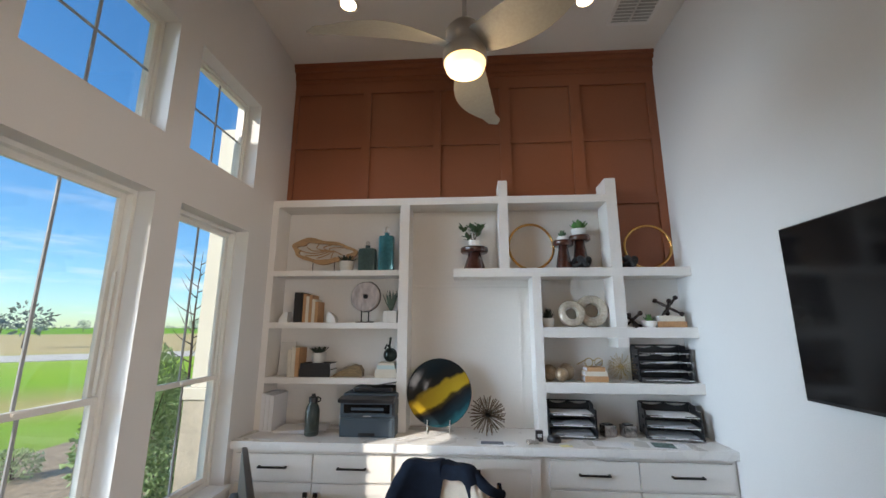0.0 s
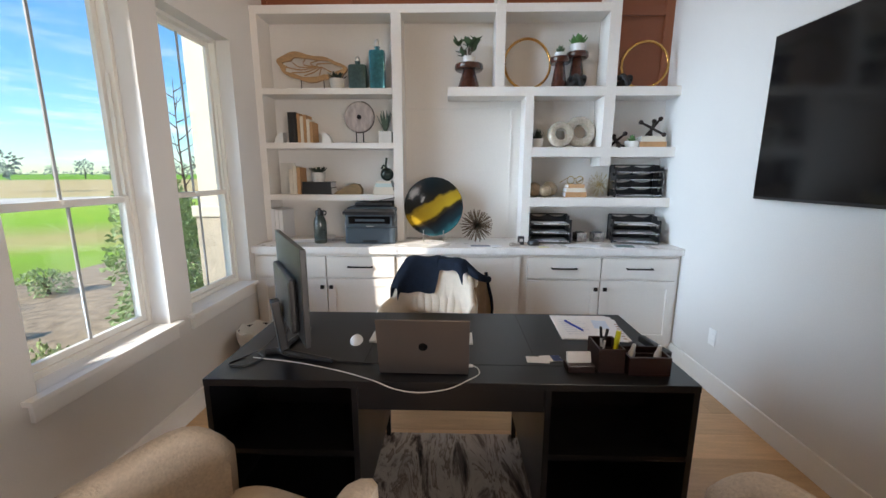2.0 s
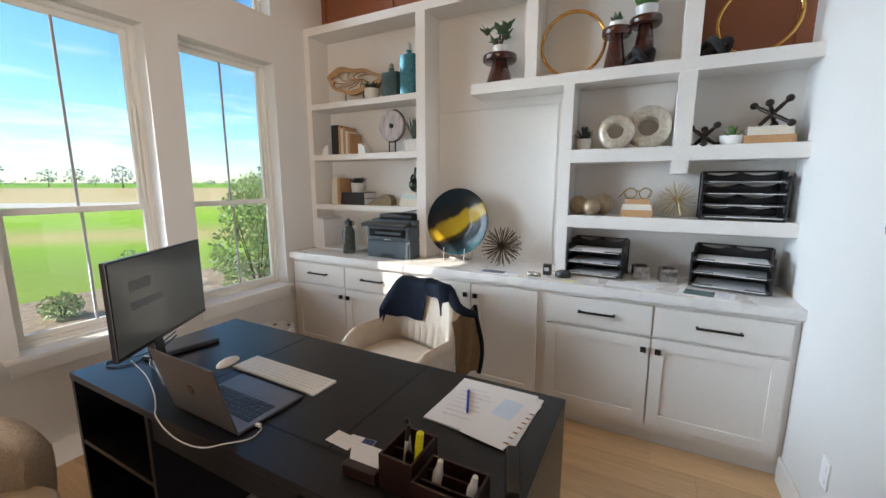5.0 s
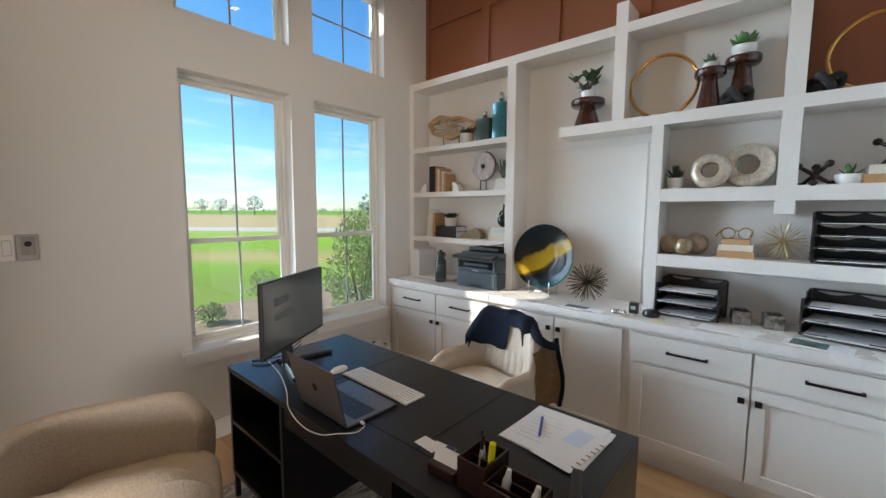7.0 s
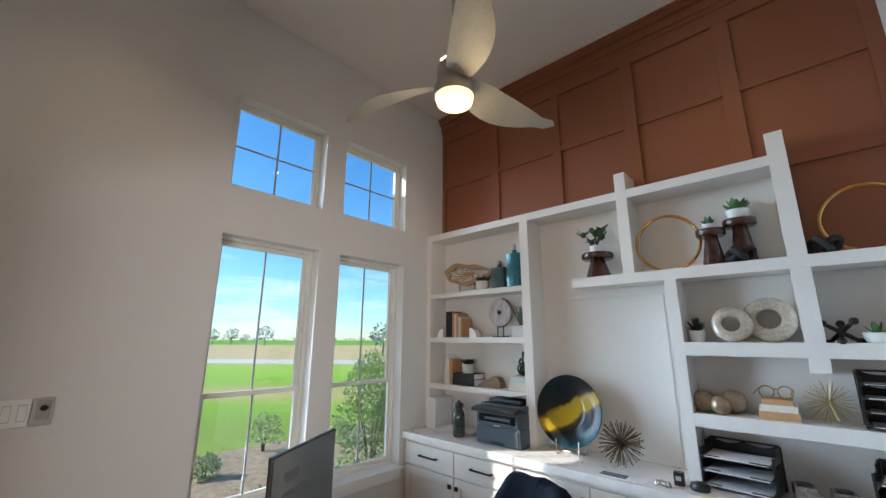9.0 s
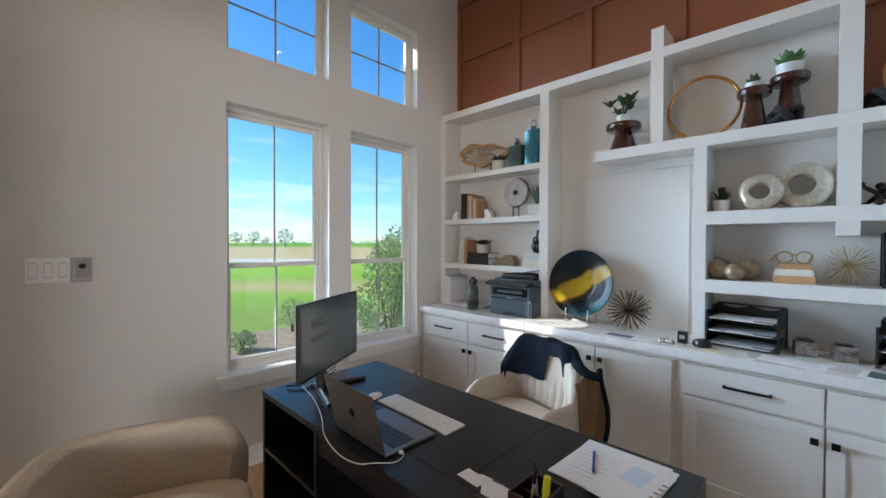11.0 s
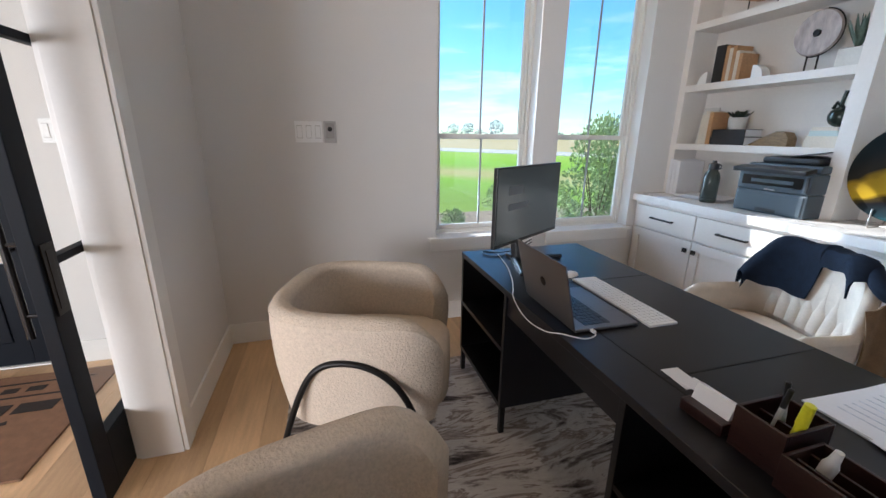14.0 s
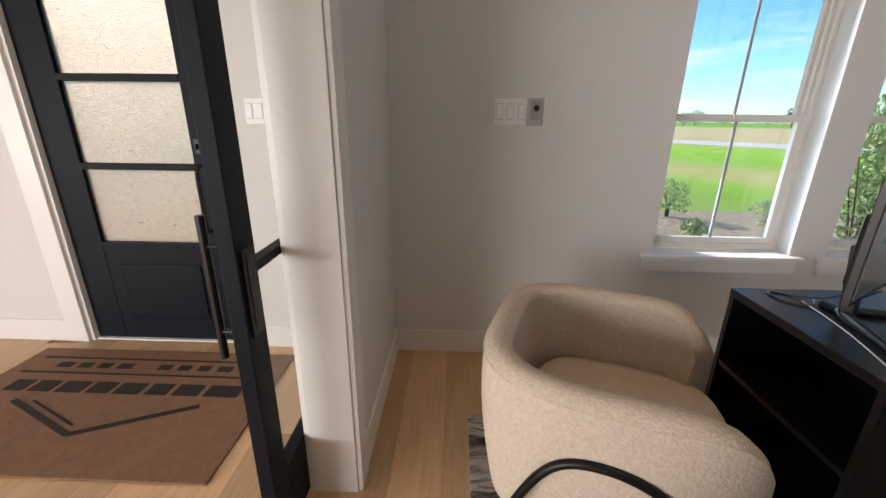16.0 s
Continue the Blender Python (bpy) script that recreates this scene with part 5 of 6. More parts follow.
def flask(x, y, z, w, d, h, neck_h, material, label):
    b = thing("bottle_vase", pose(x, y, z), label, "vase", "teal bottles")
    bm = boxes((-w / 2, w / 2, -d / 2, d / 2, 0, h), bev=min(w, d) * 0.28)
    part("body", bm, material, b, smooth=True)
    part("neck", lathe([(0, h - 0.004), (0.022, h - 0.004), (0.02, h + 0.02), (0.025, h + 0.024), (0, h + 0.024)], 20), material, b, smooth=True)
    part("stopper", lathe([(0, h + 0.024), (0.012, h + 0.024), (0.019, h + 0.04), (0.017, h + neck_h * 0.85), (0.006, h + neck_h), (0, h + neck_h)], 18), STEEL, b, "silvery stopper", True)


flask(-1.479, 4.86, L1, 0.15, 0.09, 0.205, 0.065, TEALDARK, "squat matte dark teal bottle with stopper")
flask(-1.315, 4.86, L1, 0.132, 0.085, 0.315, 0.085, GLASSY, "tall glossy teal bottle with silver stopper")


def book(x0, x1, y0, y1, z0, z1, colour, label, group):
    b = thing("book", pose(0, 0, 0), label, "book", group)
    stand = (x1 - x0) < (z1 - z0)
    if stand:
        part("cover", boxes((x0, x0 + 0.003, y0, y1, z0, z1), (x1 - 0.003, x1, y0, y1, z0, z1), (x0 + 0.003, x1 - 0.003, y0, y0 + 0.003, z0, z1)), colour, b)
        part("pages", boxes((x0 + 0.003, x1 - 0.003, y0 + 0.003, y1 - 0.004, z0 + 0.004, z1 - 0.004)), PAPER, b)
    else:
        part("cover", boxes((x0, x1, y0, y1, z0, z0 + 0.003), (x0, x1, y0, y1, z1 - 0.003, z1), (x0, x1, y0, y0 + 0.003, z0 + 0.003, z1 - 0.003)), colour, b)
        part("pages", boxes((x0 + 0.004, x1 - 0.004, y0 + 0.003, y1 - 0.004, z0 + 0.003, z1 - 0.003)), PAPER, b)


BKBLACK = mat("black_book_cloth", (0.02, 0.018, 0.018), 0.7, var=0.2, bump=0.05)
BKTAN = mat("tan_book_cloth", (0.48, 0.27, 0.13), 0.7, var=0.2, bump=0.05)
BKCREAM = mat("cream_book_cloth", (0.68, 0.62, 0.52), 0.7, var=0.1, bump=0.05)
BKTEAL = mat("pale_teal_book_cloth", (0.50, 0.60, 0.58), 0.7, var=0.1, bump=0.05)
# shelf two
book(-2.055, -2.02, 4.77, 4.93, L2, L2 + 0.245, BKBLACK, "black clothbound book standing upright", "upright books")
book(-2.018, -1.985, 4.77, 4.93, L2, L2 + 0.245, BKBLACK, "black clothbound book standing upright", "upright books")
for k, (h, c) in enumerate(((0.235, BKTAN), (0.215, BKCREAM), (0.225, BKTAN), (0.19, BKCREAM), (0.17, BKTAN))):
    book(-1.982 + 0.026 * k, -1.958 + 0.026 * k, 4.775, 4.92, L2, L2 + h, c, "worn tan and cream book standing upright", "upright books")
for x, s in ((-2.11, -1), (-1.80, 1)):
    be = bmesh.new()
    prof = [(0, 0), (0.075, 0)] + [(0.075 * math.cos(math.pi / 2 * k / 8), 0.085 * math.sin(math.pi / 2 * k / 8)) for k in range(1, 9)]
    f0 = [be.verts.new((s * p, -0.035, q)) for p, q in prof]
    f1 = [be.verts.new((s * p, 0.035, q)) for p, q in prof]
    be.faces.new(f0), be.faces.new(f1)
    for k in range(len(prof)):
        j = (k + 1) % len(prof)
        be.faces.new((f0[k], f0[j], f1[j], f1[k]))
    bmesh.ops.recalc_face_normals(be, faces=be.faces)
    o = solid("bookend", be, POTW, "white stone quarter-round bookend beside the books", "bookend", "bookends")
    o.location = (x + (0.02 if s > 0 else 0), 4.82, L2)
AGATE = mat("agate_stone", (0.42, 0.36, 0.34), 0.3, var=0.35, scale=9, fine=40, bump=0.02, stretch=(1, 1, 0.4))
dk = thing("stone_disc", pose(-1.478, 4.85, L2), "round pale agate disc on a black stand", "sculpture")
part("disc", lathe([(0.022, -0.012), (0.118, -0.014), (0.126, 0), (0.118, 0.014), (0.022, 0.012), (0.018, 0), (0.022, -0.012)], 40, pose(0, 0, 0.215, 90, 0, 0)), AGATE, dk, smooth=True)
part("edge_band", tube([(0.127 * math.cos(radians(a)), 0, 0.215 + 0.127 * math.sin(radians(a))) for a in range(-100, 90, 10)], 0.004, 6), BMETAL, dk)
part("centre_pin", lathe([(0, -0.02), (0.017, -0.02), (0.017, 0.02), (0, 0.02)], 14, pose(0, 0, 0.215, 90, 0, 0)), BMETAL, dk)
for x in (-0.03, 0.03):
    part("leg", tube([(x, 0, 0.006), (x, 0, 0.10)], 0.005, 8), BMETAL, dk)
part("foot_plate", boxes((-0.07, 0.07, -0.03, 0.03, 0, 0.008), bev=0.002), BMETAL, dk)
al = thing("potted_plant", pose(-1.255, 4.83, L2), "spiky grey-green aloe in a pale square pot", "plant")
part("pot", boxes((-0.055, 0.055, -0.055, 0.055, 0, 0.095), bev=0.004), POT, al)
part("soil", boxes((-0.048, 0.048, -0.048, 0.048, 0.095, 0.098)), SOIL, al)
rosette(al, 0.095, ((6, 0.15, 0.024, 62, 0.1), (5, 0.17, 0.024, 76, 0.05), (2, 0.17, 0.02, 86, 0)), mat("aloe_leaf", (0.09, 0.13, 0.10), 0.55, var=0.3, scale=40, bump=0.02))
# shelf three
fr = thing("picture_board", pose(-2.15, 4.90, L3, -8, 0, 0), "plain pale board leaning against the shelf back", "board")
part("board", boxes((-0.065, 0.065, 0, 0.012, 0, 0.27), bev=0.002), POT, fr)
for k, (h, c) in enumerate(((0.21, BKCREAM), (0.235, BKCREAM), (0.225, BKTAN))):
    book(-2.075 + 0.032 * k, -2.045 + 0.032 * k, 4.77, 4.92, L3, L3 + h, c, "worn cream and tan book standing upright", "upright books")
book(-1.975, -1.72, 4.77, 4.94, L3, L3 + 0.055, BKBLACK, "large black book lying flat", "flat books")
book(-1.97, -1.725, 4.775, 4.935, L3 + 0.055, L3 + 0.105, BKBLACK, "large black book lying flat", "flat books")
potted(-1.85, 4.85, L3 + 0.105, 0.06, 0.08, SUCC, POT, DGREEN, "dark succulent in a pale round pot")
wd = bmesh.new()
prof = [(-0.125, 0), (0.125, 0), (0.125, 0.05), (0.10, 0.085), (0.05, 0.092), (-0.02, 0.06), (-0.09, 0.022)]
f0 = [wd.verts.new((p, -0.04, q)) for p, q in prof]
f1 = [wd.verts.new((p, 0.04, q)) for p, q in prof]
wd.faces.new(f0), wd.faces.new(f1)
for k in range(len(prof)):
    j = (k + 1) % len(prof)
    wd.faces.new((f0[k], f0[j], f1[j], f1[k]))
bmesh.ops.recalc_face_normals(wd, faces=wd.faces)
o = solid("wood_block", wd, mat("olive_wood", (0.22, 0.145, 0.07), 0.5, var=0.35, scale=14, fine=60, bump=0.03, stretch=(2, 8, 8)), "carved brown wooden wedge on the shelf", "ornament")
o.location = (-1.60, 4.85, L3)
for k, (w, h, c) in enumerate(((0.18, 0.034, BKCREAM), (0.165, 0.03, BKCREAM), (0.14, 0.03, BKTEAL), (0.125, 0.02, BKCREAM))):
    z = L3 + sum((0.034, 0.03, 0.03, 0.02)[:k])
    book(-1.275 - w / 2, -1.275 + w / 2, 4.775, 4.92, z, z + h, c, "pale book lying flat in a small stack", "flat books")
fg = bmesh.new()
bmesh.ops.create_uvsphere(fg, u_segments=20, v_segments=14, radius=0.056, matrix=Matrix.Translation((0, 0, 0.056)))
for c in (((0.0, 0, 0.108), (-0.03, 0, 0.135), (-0.045, 0, 0.10)), ((-0.01, 0, 0.11), (-0.005, 0, 0.165)), ((-0.005, 0, 0.16), (0.0, 0, 0.195))):
    t = tube(c, 0.010, 8)
    me_tmp = bpy.data.meshes.new("joined")
    t.to_mesh(me_tmp)
    t.free()
    fg.from_mesh(me_tmp)
    bpy.data.meshes.remove(me_tmp)
o = solid("figurine", fg, mat("black_bronze_glaze", (0.02, 0.03, 0.025), 0.25, 0.4, var=0.3, bump=0.01), "small dark abstract figurine sitting on a ball", "figurine", smooth=True)
o.location = (-1.255, 4.845, L3 + 0.114)

# worktop, left part
fl = thing("binder_row", pose(0, 0, CT), "white binders standing against the bookcase side", "binders")
for k in range(3):
    part("binder", boxes((-2.225 + 0.034 * k, -2.194 + 0.034 * k, 4.70, 4.94, 0, 0.275 - 0.006 * k), bev=0.002), PAPER, fl)
pl = thing("paper_pile", pose(-1.92, 4.78, CT, 0, 0, 4), "loose pile of white papers on the worktop", "papers")
part("sheet", boxes((-0.18, 0.16, -0.11, 0.12, 0, 0.02)), PAPER, pl)
part("sheet", boxes((-0.14, 0.20, -0.13, 0.09, 0.021, 0.026), m=pose(0, 0, 0, 0, 0, 7)), PAPER, pl)
pl2 = thing("loose_sheet", pose(-2.10, 4.60, CT, 0, 0, -14), "single white sheet of paper on the worktop", "papers")
part("sheet", boxes((-0.14, 0.14, -0.10, 0.10, 0, 0.002)), PAPER, pl2)
wbt = thing("water_bottle", pose(-1.79, 4.64, CT), "smoky translucent water bottle with loop cap", "bottle")
part("body", lathe([(0, 0), (0.046, 0), (0.052, 0.01), (0.052, 0.17), (0.045, 0.20), (0.03, 0.225), (0.028, 0.235), (0, 0.235)], 26), SMOKE, wbt, smooth=True)
part("cap", lathe([(0, 0.232), (0.033, 0.232), (0.033, 0.268), (0.015, 0.275), (0.013, 0.29), (0, 0.29)], 22), BLACKPL, wbt, smooth=True)
part("loop", tube([(0.03 + 0.026 * math.sin(radians(a)), 0, 0.25 - 0.018 * math.cos(radians(a))) for a in range(0, 181, 20)], 0.005, 8), BLACKPL, wbt)
pr = thing("printer", pose(-1.365, 4.60, CT), "slate grey multifunction laser printer on the worktop", "printer")
part("lower_body", boxes((-0.205, 0.205, 0.0, 0.34, 0.0, 0.135), bev=0.01), PRINTER, pr)
part("upper_body", boxes((-0.205, 0.205, 0.0, 0.34, 0.137, 0.25), bev=0.01), PRINTER, pr)
part("output_slot", boxes((-0.175, 0.165, -0.004, 0.06, 0.166, 0.226)), SCREEN, pr)
part("output_flap", boxes((-0.12, 0.12, -0.006, 0.0, 0.185, 0.205), bev=0.002), PRINTER, pr)
part("paper_window", boxes((0.182, 0.196, -0.0055, 0.0, 0.15, 0.235), bev=0.001), BLACKPL, pr)
part("output_lip", boxes((-0.13, 0.13, -0.012, 0.02, 0.158, 0.168), bev=0.003), PRINTER, pr)
part("tray_front", boxes((-0.19, 0.19, -0.006, 0.004, 0.012, 0.122), bev=0.004), PRINTER, pr)
part("tray_grip", boxes((-0.06, 0.06, -0.008, 0.0, 0.012, 0.032), bev=0.002), BLACKPL, pr)
part("brand_mark", boxes((-0.03, 0.03, -0.0075, -0.006, 0.142, 0.150)), GREYPL, pr)
part("control_panel", boxes((-0.205, 0.205, -0.02, 0.07, 0.252, 0.278), bev=0.006, m=pose(0, 0, 0, 10, 0, 0)), BLACKPL, pr)
part("scanner_lid", boxes((-0.205, 0.205, 0.06, 0.34, 0.252, 0.295), bev=0.012), PRINTER, pr)
part("feeder", boxes((-0.14, 0.17, 0.08, 0.33, 0.297, 0.335), bev=0.014), BLACKPL, pr)
part("feeder_tray", boxes((0.0, 0.19, 0.10, 0.30, 0.0, 0.006), m=pose(0.0, 0, 0.335, 0, -10, 0)), BLACKPL, pr)

# niche: charger plate on its stand, starburst, papers
CHARGER = mat("swirled_art_glass", (0.02, 0.03, 0.04), 0.14, var=0.3, scale=4, fine=30, bump=0.0, spec=0.25)
ns_, ln_, b_ = nodes_of(CHARGER)
tc1, mp1, wv = ns_.new("ShaderNodeTexCoord"), ns_.new("ShaderNodeMapping"), ns_.new("ShaderNodeTexNoise")
sp, rp = ns_.new("ShaderNodeSeparateXYZ"), ns_.new("ShaderNodeValToRGB")
mp1.inputs["Rotation"].default_value = (0, radians(32), 0)
wv.inputs["Scale"].default_value = 7.0
ad = ns_.new("ShaderNodeMath")
ad.operation, ad.inputs[1].default_value = "MULTIPLY_ADD", 0.10
ln_.new(tc1.outputs["Object"], mp1.inputs[0]), ln_.new(mp1.outputs[0], sp.inputs[0]), ln_.new(mp1.outputs[0], wv.inputs["Vector"])
ln_.new(wv.outputs["Fac"], ad.inputs[0]), ln_.new(sp.outputs["Z"], ad.inputs[2])
rg = ns_.new("ShaderNodeMapRange")
rg.inputs["From Min"].default_value, rg.inputs["From Max"].default_value = -0.18, 0.28
ln_.new(ad.outputs[0], rg.inputs["Value"]), ln_.new(rg.outputs[0], rp.inputs[0])
e_ = rp.color_ramp.elements
e_[0].position, e_[0].color = 0.0, (0.03, 0.13, 0.15, 1)
e_[1].position, e_[1].color = 1.0, (0.012, 0.022, 0.028, 1)
for p_, c_ in ((0.10, (0.012, 0.03, 0.04, 1)), (0.30, (0.010, 0.010, 0.012, 1)), (0.36, (0.05, 0.035, 0.01, 1)), (0.40, (0.42, 0.28, 0.02, 1)), (0.57, (0.34, 0.22, 0.02, 1)), (0.63, (0.02, 0.018, 0.015, 1)), (0.85, (0.012, 0.018, 0.022, 1))):
    q_ = e_.new(p_)
    q_.color = c_
ln_.new(rp.outputs[0], b_.inputs["Base Color"])
cp = thing("charger_plate", pose(-0.852, 4.77, CT + 0.295, -9, 0, 0), "large round dark art-glass plate with a gold band", "plate")
part("dish", lathe([(0, 0.034), (0.09, 0.032), (0.125, 0.026), (0.165, 0.010), (0.235, -0.006), (0.247, -0.008), (0.250, -0.004), (0.246, 0.004), (0.168, 0.020), (0.128, 0.036), (0.09, 0.042), (0, 0.044)], 64, pose(0, 0, 0, -90, 0, 0)), CHARGER, cp, smooth=True)
ps = thing("plate_stand", pose(-0.852, 4.77, CT), "slim silver plate stand holding the charger", "stand")
for x in (-0.085, 0.085):
    part("prong", tube(smooth_path([(x, -0.045, 0.10), (x, -0.048, 0.062), (x, -0.045, 0.005), (x, 0.05, 0.005), (x, 0.10, 0.05), (x * 0.6, 0.10, 0.26)], 5), 0.004, 8), STEEL, ps)
part("cross_bar", tube([(-0.085, 0.05, 0.005), (0.085, 0.05, 0.005)], 0.004, 8), STEEL, ps)


def starburst(x, y, z, r, n, material, label, seed, k=1.0):
    s = thing("starburst_ornament", pose(x, y, z + r * 0.93), label, "ornament", "metal starbursts")
    rn = random.Random(seed)
    part("core", lathe([(0, -0.012), (0.010, -0.007), (0.012, 0), (0.010, 0.007), (0, 0.012)], 12), material, s)
    ray_me = mesh_of("spike", lathe([(0, 0), (0.0026 * k, 0.002), (0.0020 * k, r * 0.55), (0.0040 * k, r * 0.62), (0.0022 * k, r * 0.70), (0.0042 * k, r * 0.80), (0.0022 * k, r * 0.88), (0.0044 * k, r * 0.97), (0.0, r)], 6), material)
    for q in range(n):
        u = 1 - 2 * (q + 0.5) / n
        a = q * 2.39996
        d = Vector((math.sqrt(1 - u * u) * math.cos(a), math.sqrt(1 - u * u) * math.sin(a), u))
        o = new("spike", ray_me)
        o.parent = s
        o.matrix_local = Matrix.LocRotScale((0, 0, 0), d.to_track_quat("Z", "Y"), (1, 1, rn.uniform(0.86, 1.0)))


starburst(-0.485, 4.745, CT, 0.15, 110, BRASS, "dark brass starburst ornament on the worktop", 3)


def leaflet(x, y, z, w, d, ang, label, pic=None, sheet=PAPER):
    o = thing("leaflet", pose(x, y, z, 0, 0, ang), label, "leaflet", "leaflets on the worktop")
    part("sheet", boxes((-w / 2, w / 2, -d / 2, d / 2, 0, 0.0018)), sheet, o)
    if pic:
        part("photo_block", boxes((-w * 0.4, w * 0.15, -d * 0.4, d * 0.4, 0.0018, 0.0024)), pic, o)
    for k in range(3):
        part("print_line", boxes((w * 0.2, w * 0.42, d * (0.25 - 0.2 * k), d * (0.30 - 0.2 * k), 0.0018, 0.0024)), PRINT, o)


PHOTO1 = mat("dark_photo_print", (0.12, 0.14, 0.19), 0.5, var=0.6, scale=60, fine=140, bump=0.0)
PHOTO2 = mat("green_photo_print", (0.10, 0.16, 0.16), 0.5, var=0.8, scale=40, fine=90, bump=0.0)
leaflet(-0.43, 4.53, CT, 0.28, 0.09, 0, "narrow printed leaflet with dark photographs", PHOTO1)
leaflet(0.36, 4.56, CT, 0.26, 0.13, -6, "white leaflet with faint printed lines")
leaflet(0.72, 4.55, CT, 0.25, 0.15, -10, "white leaflet with a landscape photograph", PHOTO2)
leaflet(0.03, 4.50, CT, 0.08, 0.05, 8, "small pale yellow paper note", sheet=mat("yellow_note_paper", (0.75, 0.70, 0.38), 0.8, var=0.03, bump=0.0))
wx = thing("watch_stand", pose(-0.13, 4.61, CT), "small black watch box on the worktop", "box")
part("box", boxes((-0.025, 0.025, -0.02, 0.02, 0, 0.07), bev=0.004), BLACKPL, wx)
part("face", boxes((-0.014, 0.014, -0.022, -0.02, 0.028, 0.05)), GREYPL, wx)
sg = thing("bracelet", pose(-0.19, 4.52, CT), "silver chain-link bracelets on the worktop", "jewellery")
for k in range(4):
    part("link", lathe([(0.010, -0.006), (0.016, -0.004), (0.016, 0.004), (0.010, 0.006), (0.010, -0.006)], 12, pose(0.02 * k - 0.03, 0.01 * (k % 2), 0.016, 60, 20 * k, 30 * k)), STEEL, sg, smooth=True)
pk = thing("speaker_puck", pose(-0.03, 4.60, CT), "small dark round speaker on the worktop", "speaker")
part("body", lathe([(0, 0), (0.045, 0), (0.05, 0.012), (0.042, 0.034), (0.02, 0.042), (0, 0.043)], 26), BLACKPL, pk, smooth=True)


def arched_back(w, y, z0, h):
    """An upright back panel whose top edge dips in two finger curves."""
    bm = bmesh.new()
    n = 24
    rows = []
    for i in range(n + 1):
        u = i / n
        top = z0 + h * (1.0 - 0.32 * max(0.0, math.sin(2 * math.pi * (u % 0.5))) * (0.08 < u < 0.92))
        x = -w / 2 + w * u
        rows.append([bm.verts.new(p) for p in ((x, y - 0.002, z0), (x, y + 0.002, z0), (x, y + 0.002, top), (x, y - 0.002, top))])
    for a, b in zip(rows, rows[1:]):
        for k in range(4):
            bm.faces.new((a[k], a[(k + 1) % 4], b[(k + 1) % 4], b[k]))
    bm.faces.new(rows[0]), bm.faces.new(rows[-1])
    bmesh.ops.recalc_face_normals(bm, faces=bm.faces)
    return bm


def letter_tray(x, y, z, w, d, tiers, step, ang, papers, label):
    t = thing("letter_tray", pose(x, y, z, 0, 0, ang), label, "letter tray", "black letter trays")
    rn = random.Random(int(x * 100) + tiers)
    for k in range(tiers):
        zk = 0.012 + step * k
        off = 0.010 * k
        part("tray", boxes((-w / 2, w / 2, -d / 2 + off, d / 2, zk, zk + 0.004), (-w / 2, -w * 0.2, -d / 2 + off, -d / 2 + off + 0.004, zk + 0.004, zk + 0.014), (w * 0.2, w / 2, -d / 2 + off, -d / 2 + off + 0.004, zk + 0.004, zk + 0.014), bev=0.001), BLACKPL, t)
        part("back_panel", arched_back(w - 0.01, d / 2 - 0.002, zk + 0.004, step * 0.92), BLACKPL, t)
        for s in (1, -1):
            part("side_wall", boxes((s * w / 2 - 0.003, s * w / 2 + 0.003, -d / 2 + 0.03 + off, d / 2, zk, zk + step * 0.55), (s * w / 2 - 0.003, s * w / 2 + 0.003, d / 2 - d * 0.45, d / 2, zk + step * 0.55, zk + step * 0.97), bev=0.001), BLACKPL, t)
        for q in range(papers):
            part("sheet", boxes((-w / 2 + 0.02, w / 2 - 0.02, -d / 2 - 0.012 + off, d / 2 - 0.02, zk + 0.005 + 0.004 * q, zk + 0.008 + 0.004 * q), m=pose(0, 0, 0, 0, 0, rn.uniform(-3, 3))), PAPER, t)
    for s in (1, -1):
        part("post", boxes((s * (w / 2 + 0.002) - 0.006, s * (w / 2 + 0.002) + 0.006, -d / 2 + 0.045, -d / 2 + 0.065, 0, 0.012 + step * (tiers - 0.40)), bev=0.002), BLACKPL, t)
        part("post", boxes((s * (w / 2 + 0.002) - 0.006, s * (w / 2 + 0.002) + 0.006, d / 2 - 0.022, d / 2 - 0.002, 0, 0.012 + step * tiers), bev=0.002), BLACKPL, t)
    part("top_rim", boxes((-w / 2, w / 2, d / 2 - 0.012, d / 2 + 0.002, 0.008 + step * tiers, 0.018 + step * tiers), bev=0.003), BLACKPL, t)


letter_tray(0.14, 4.80, CT, 0.33, 0.26, 3, 0.070, -6, 1, "three-tier black letter tray holding papers")
letter_tray(0.85, 4.78, CT, 0.36, 0.26, 3, 0.070, -10, 1, "three-tier black letter tray holding papers")
letter_tray(0.872, 4.86, R3, 0.38, 0.20, 4, 0.064, 0, 1, "four-tier black letter tray on the shelf")
for x in (0.40, 0.545):
    gc = thing("glass_cube", pose(x, 4.78, CT, 0, 0, 12), "clear and dark mirrored cube holder on the worktop", "ornament", "mirrored cubes")
    part("cube_body", boxes((-0.045, 0.045, -0.04, 0.04, 0, 0.08), bev=0.003), mat("mirrored_cube", (0.30, 0.27, 0.25), 0.12, 0.8, var=0.5, scale=30, bump=0.0), gc)
    part("cube_top", boxes((-0.03, 0.03, -0.026, 0.026, 0.08, 0.088), bev=0.002), BLACKPL, gc)

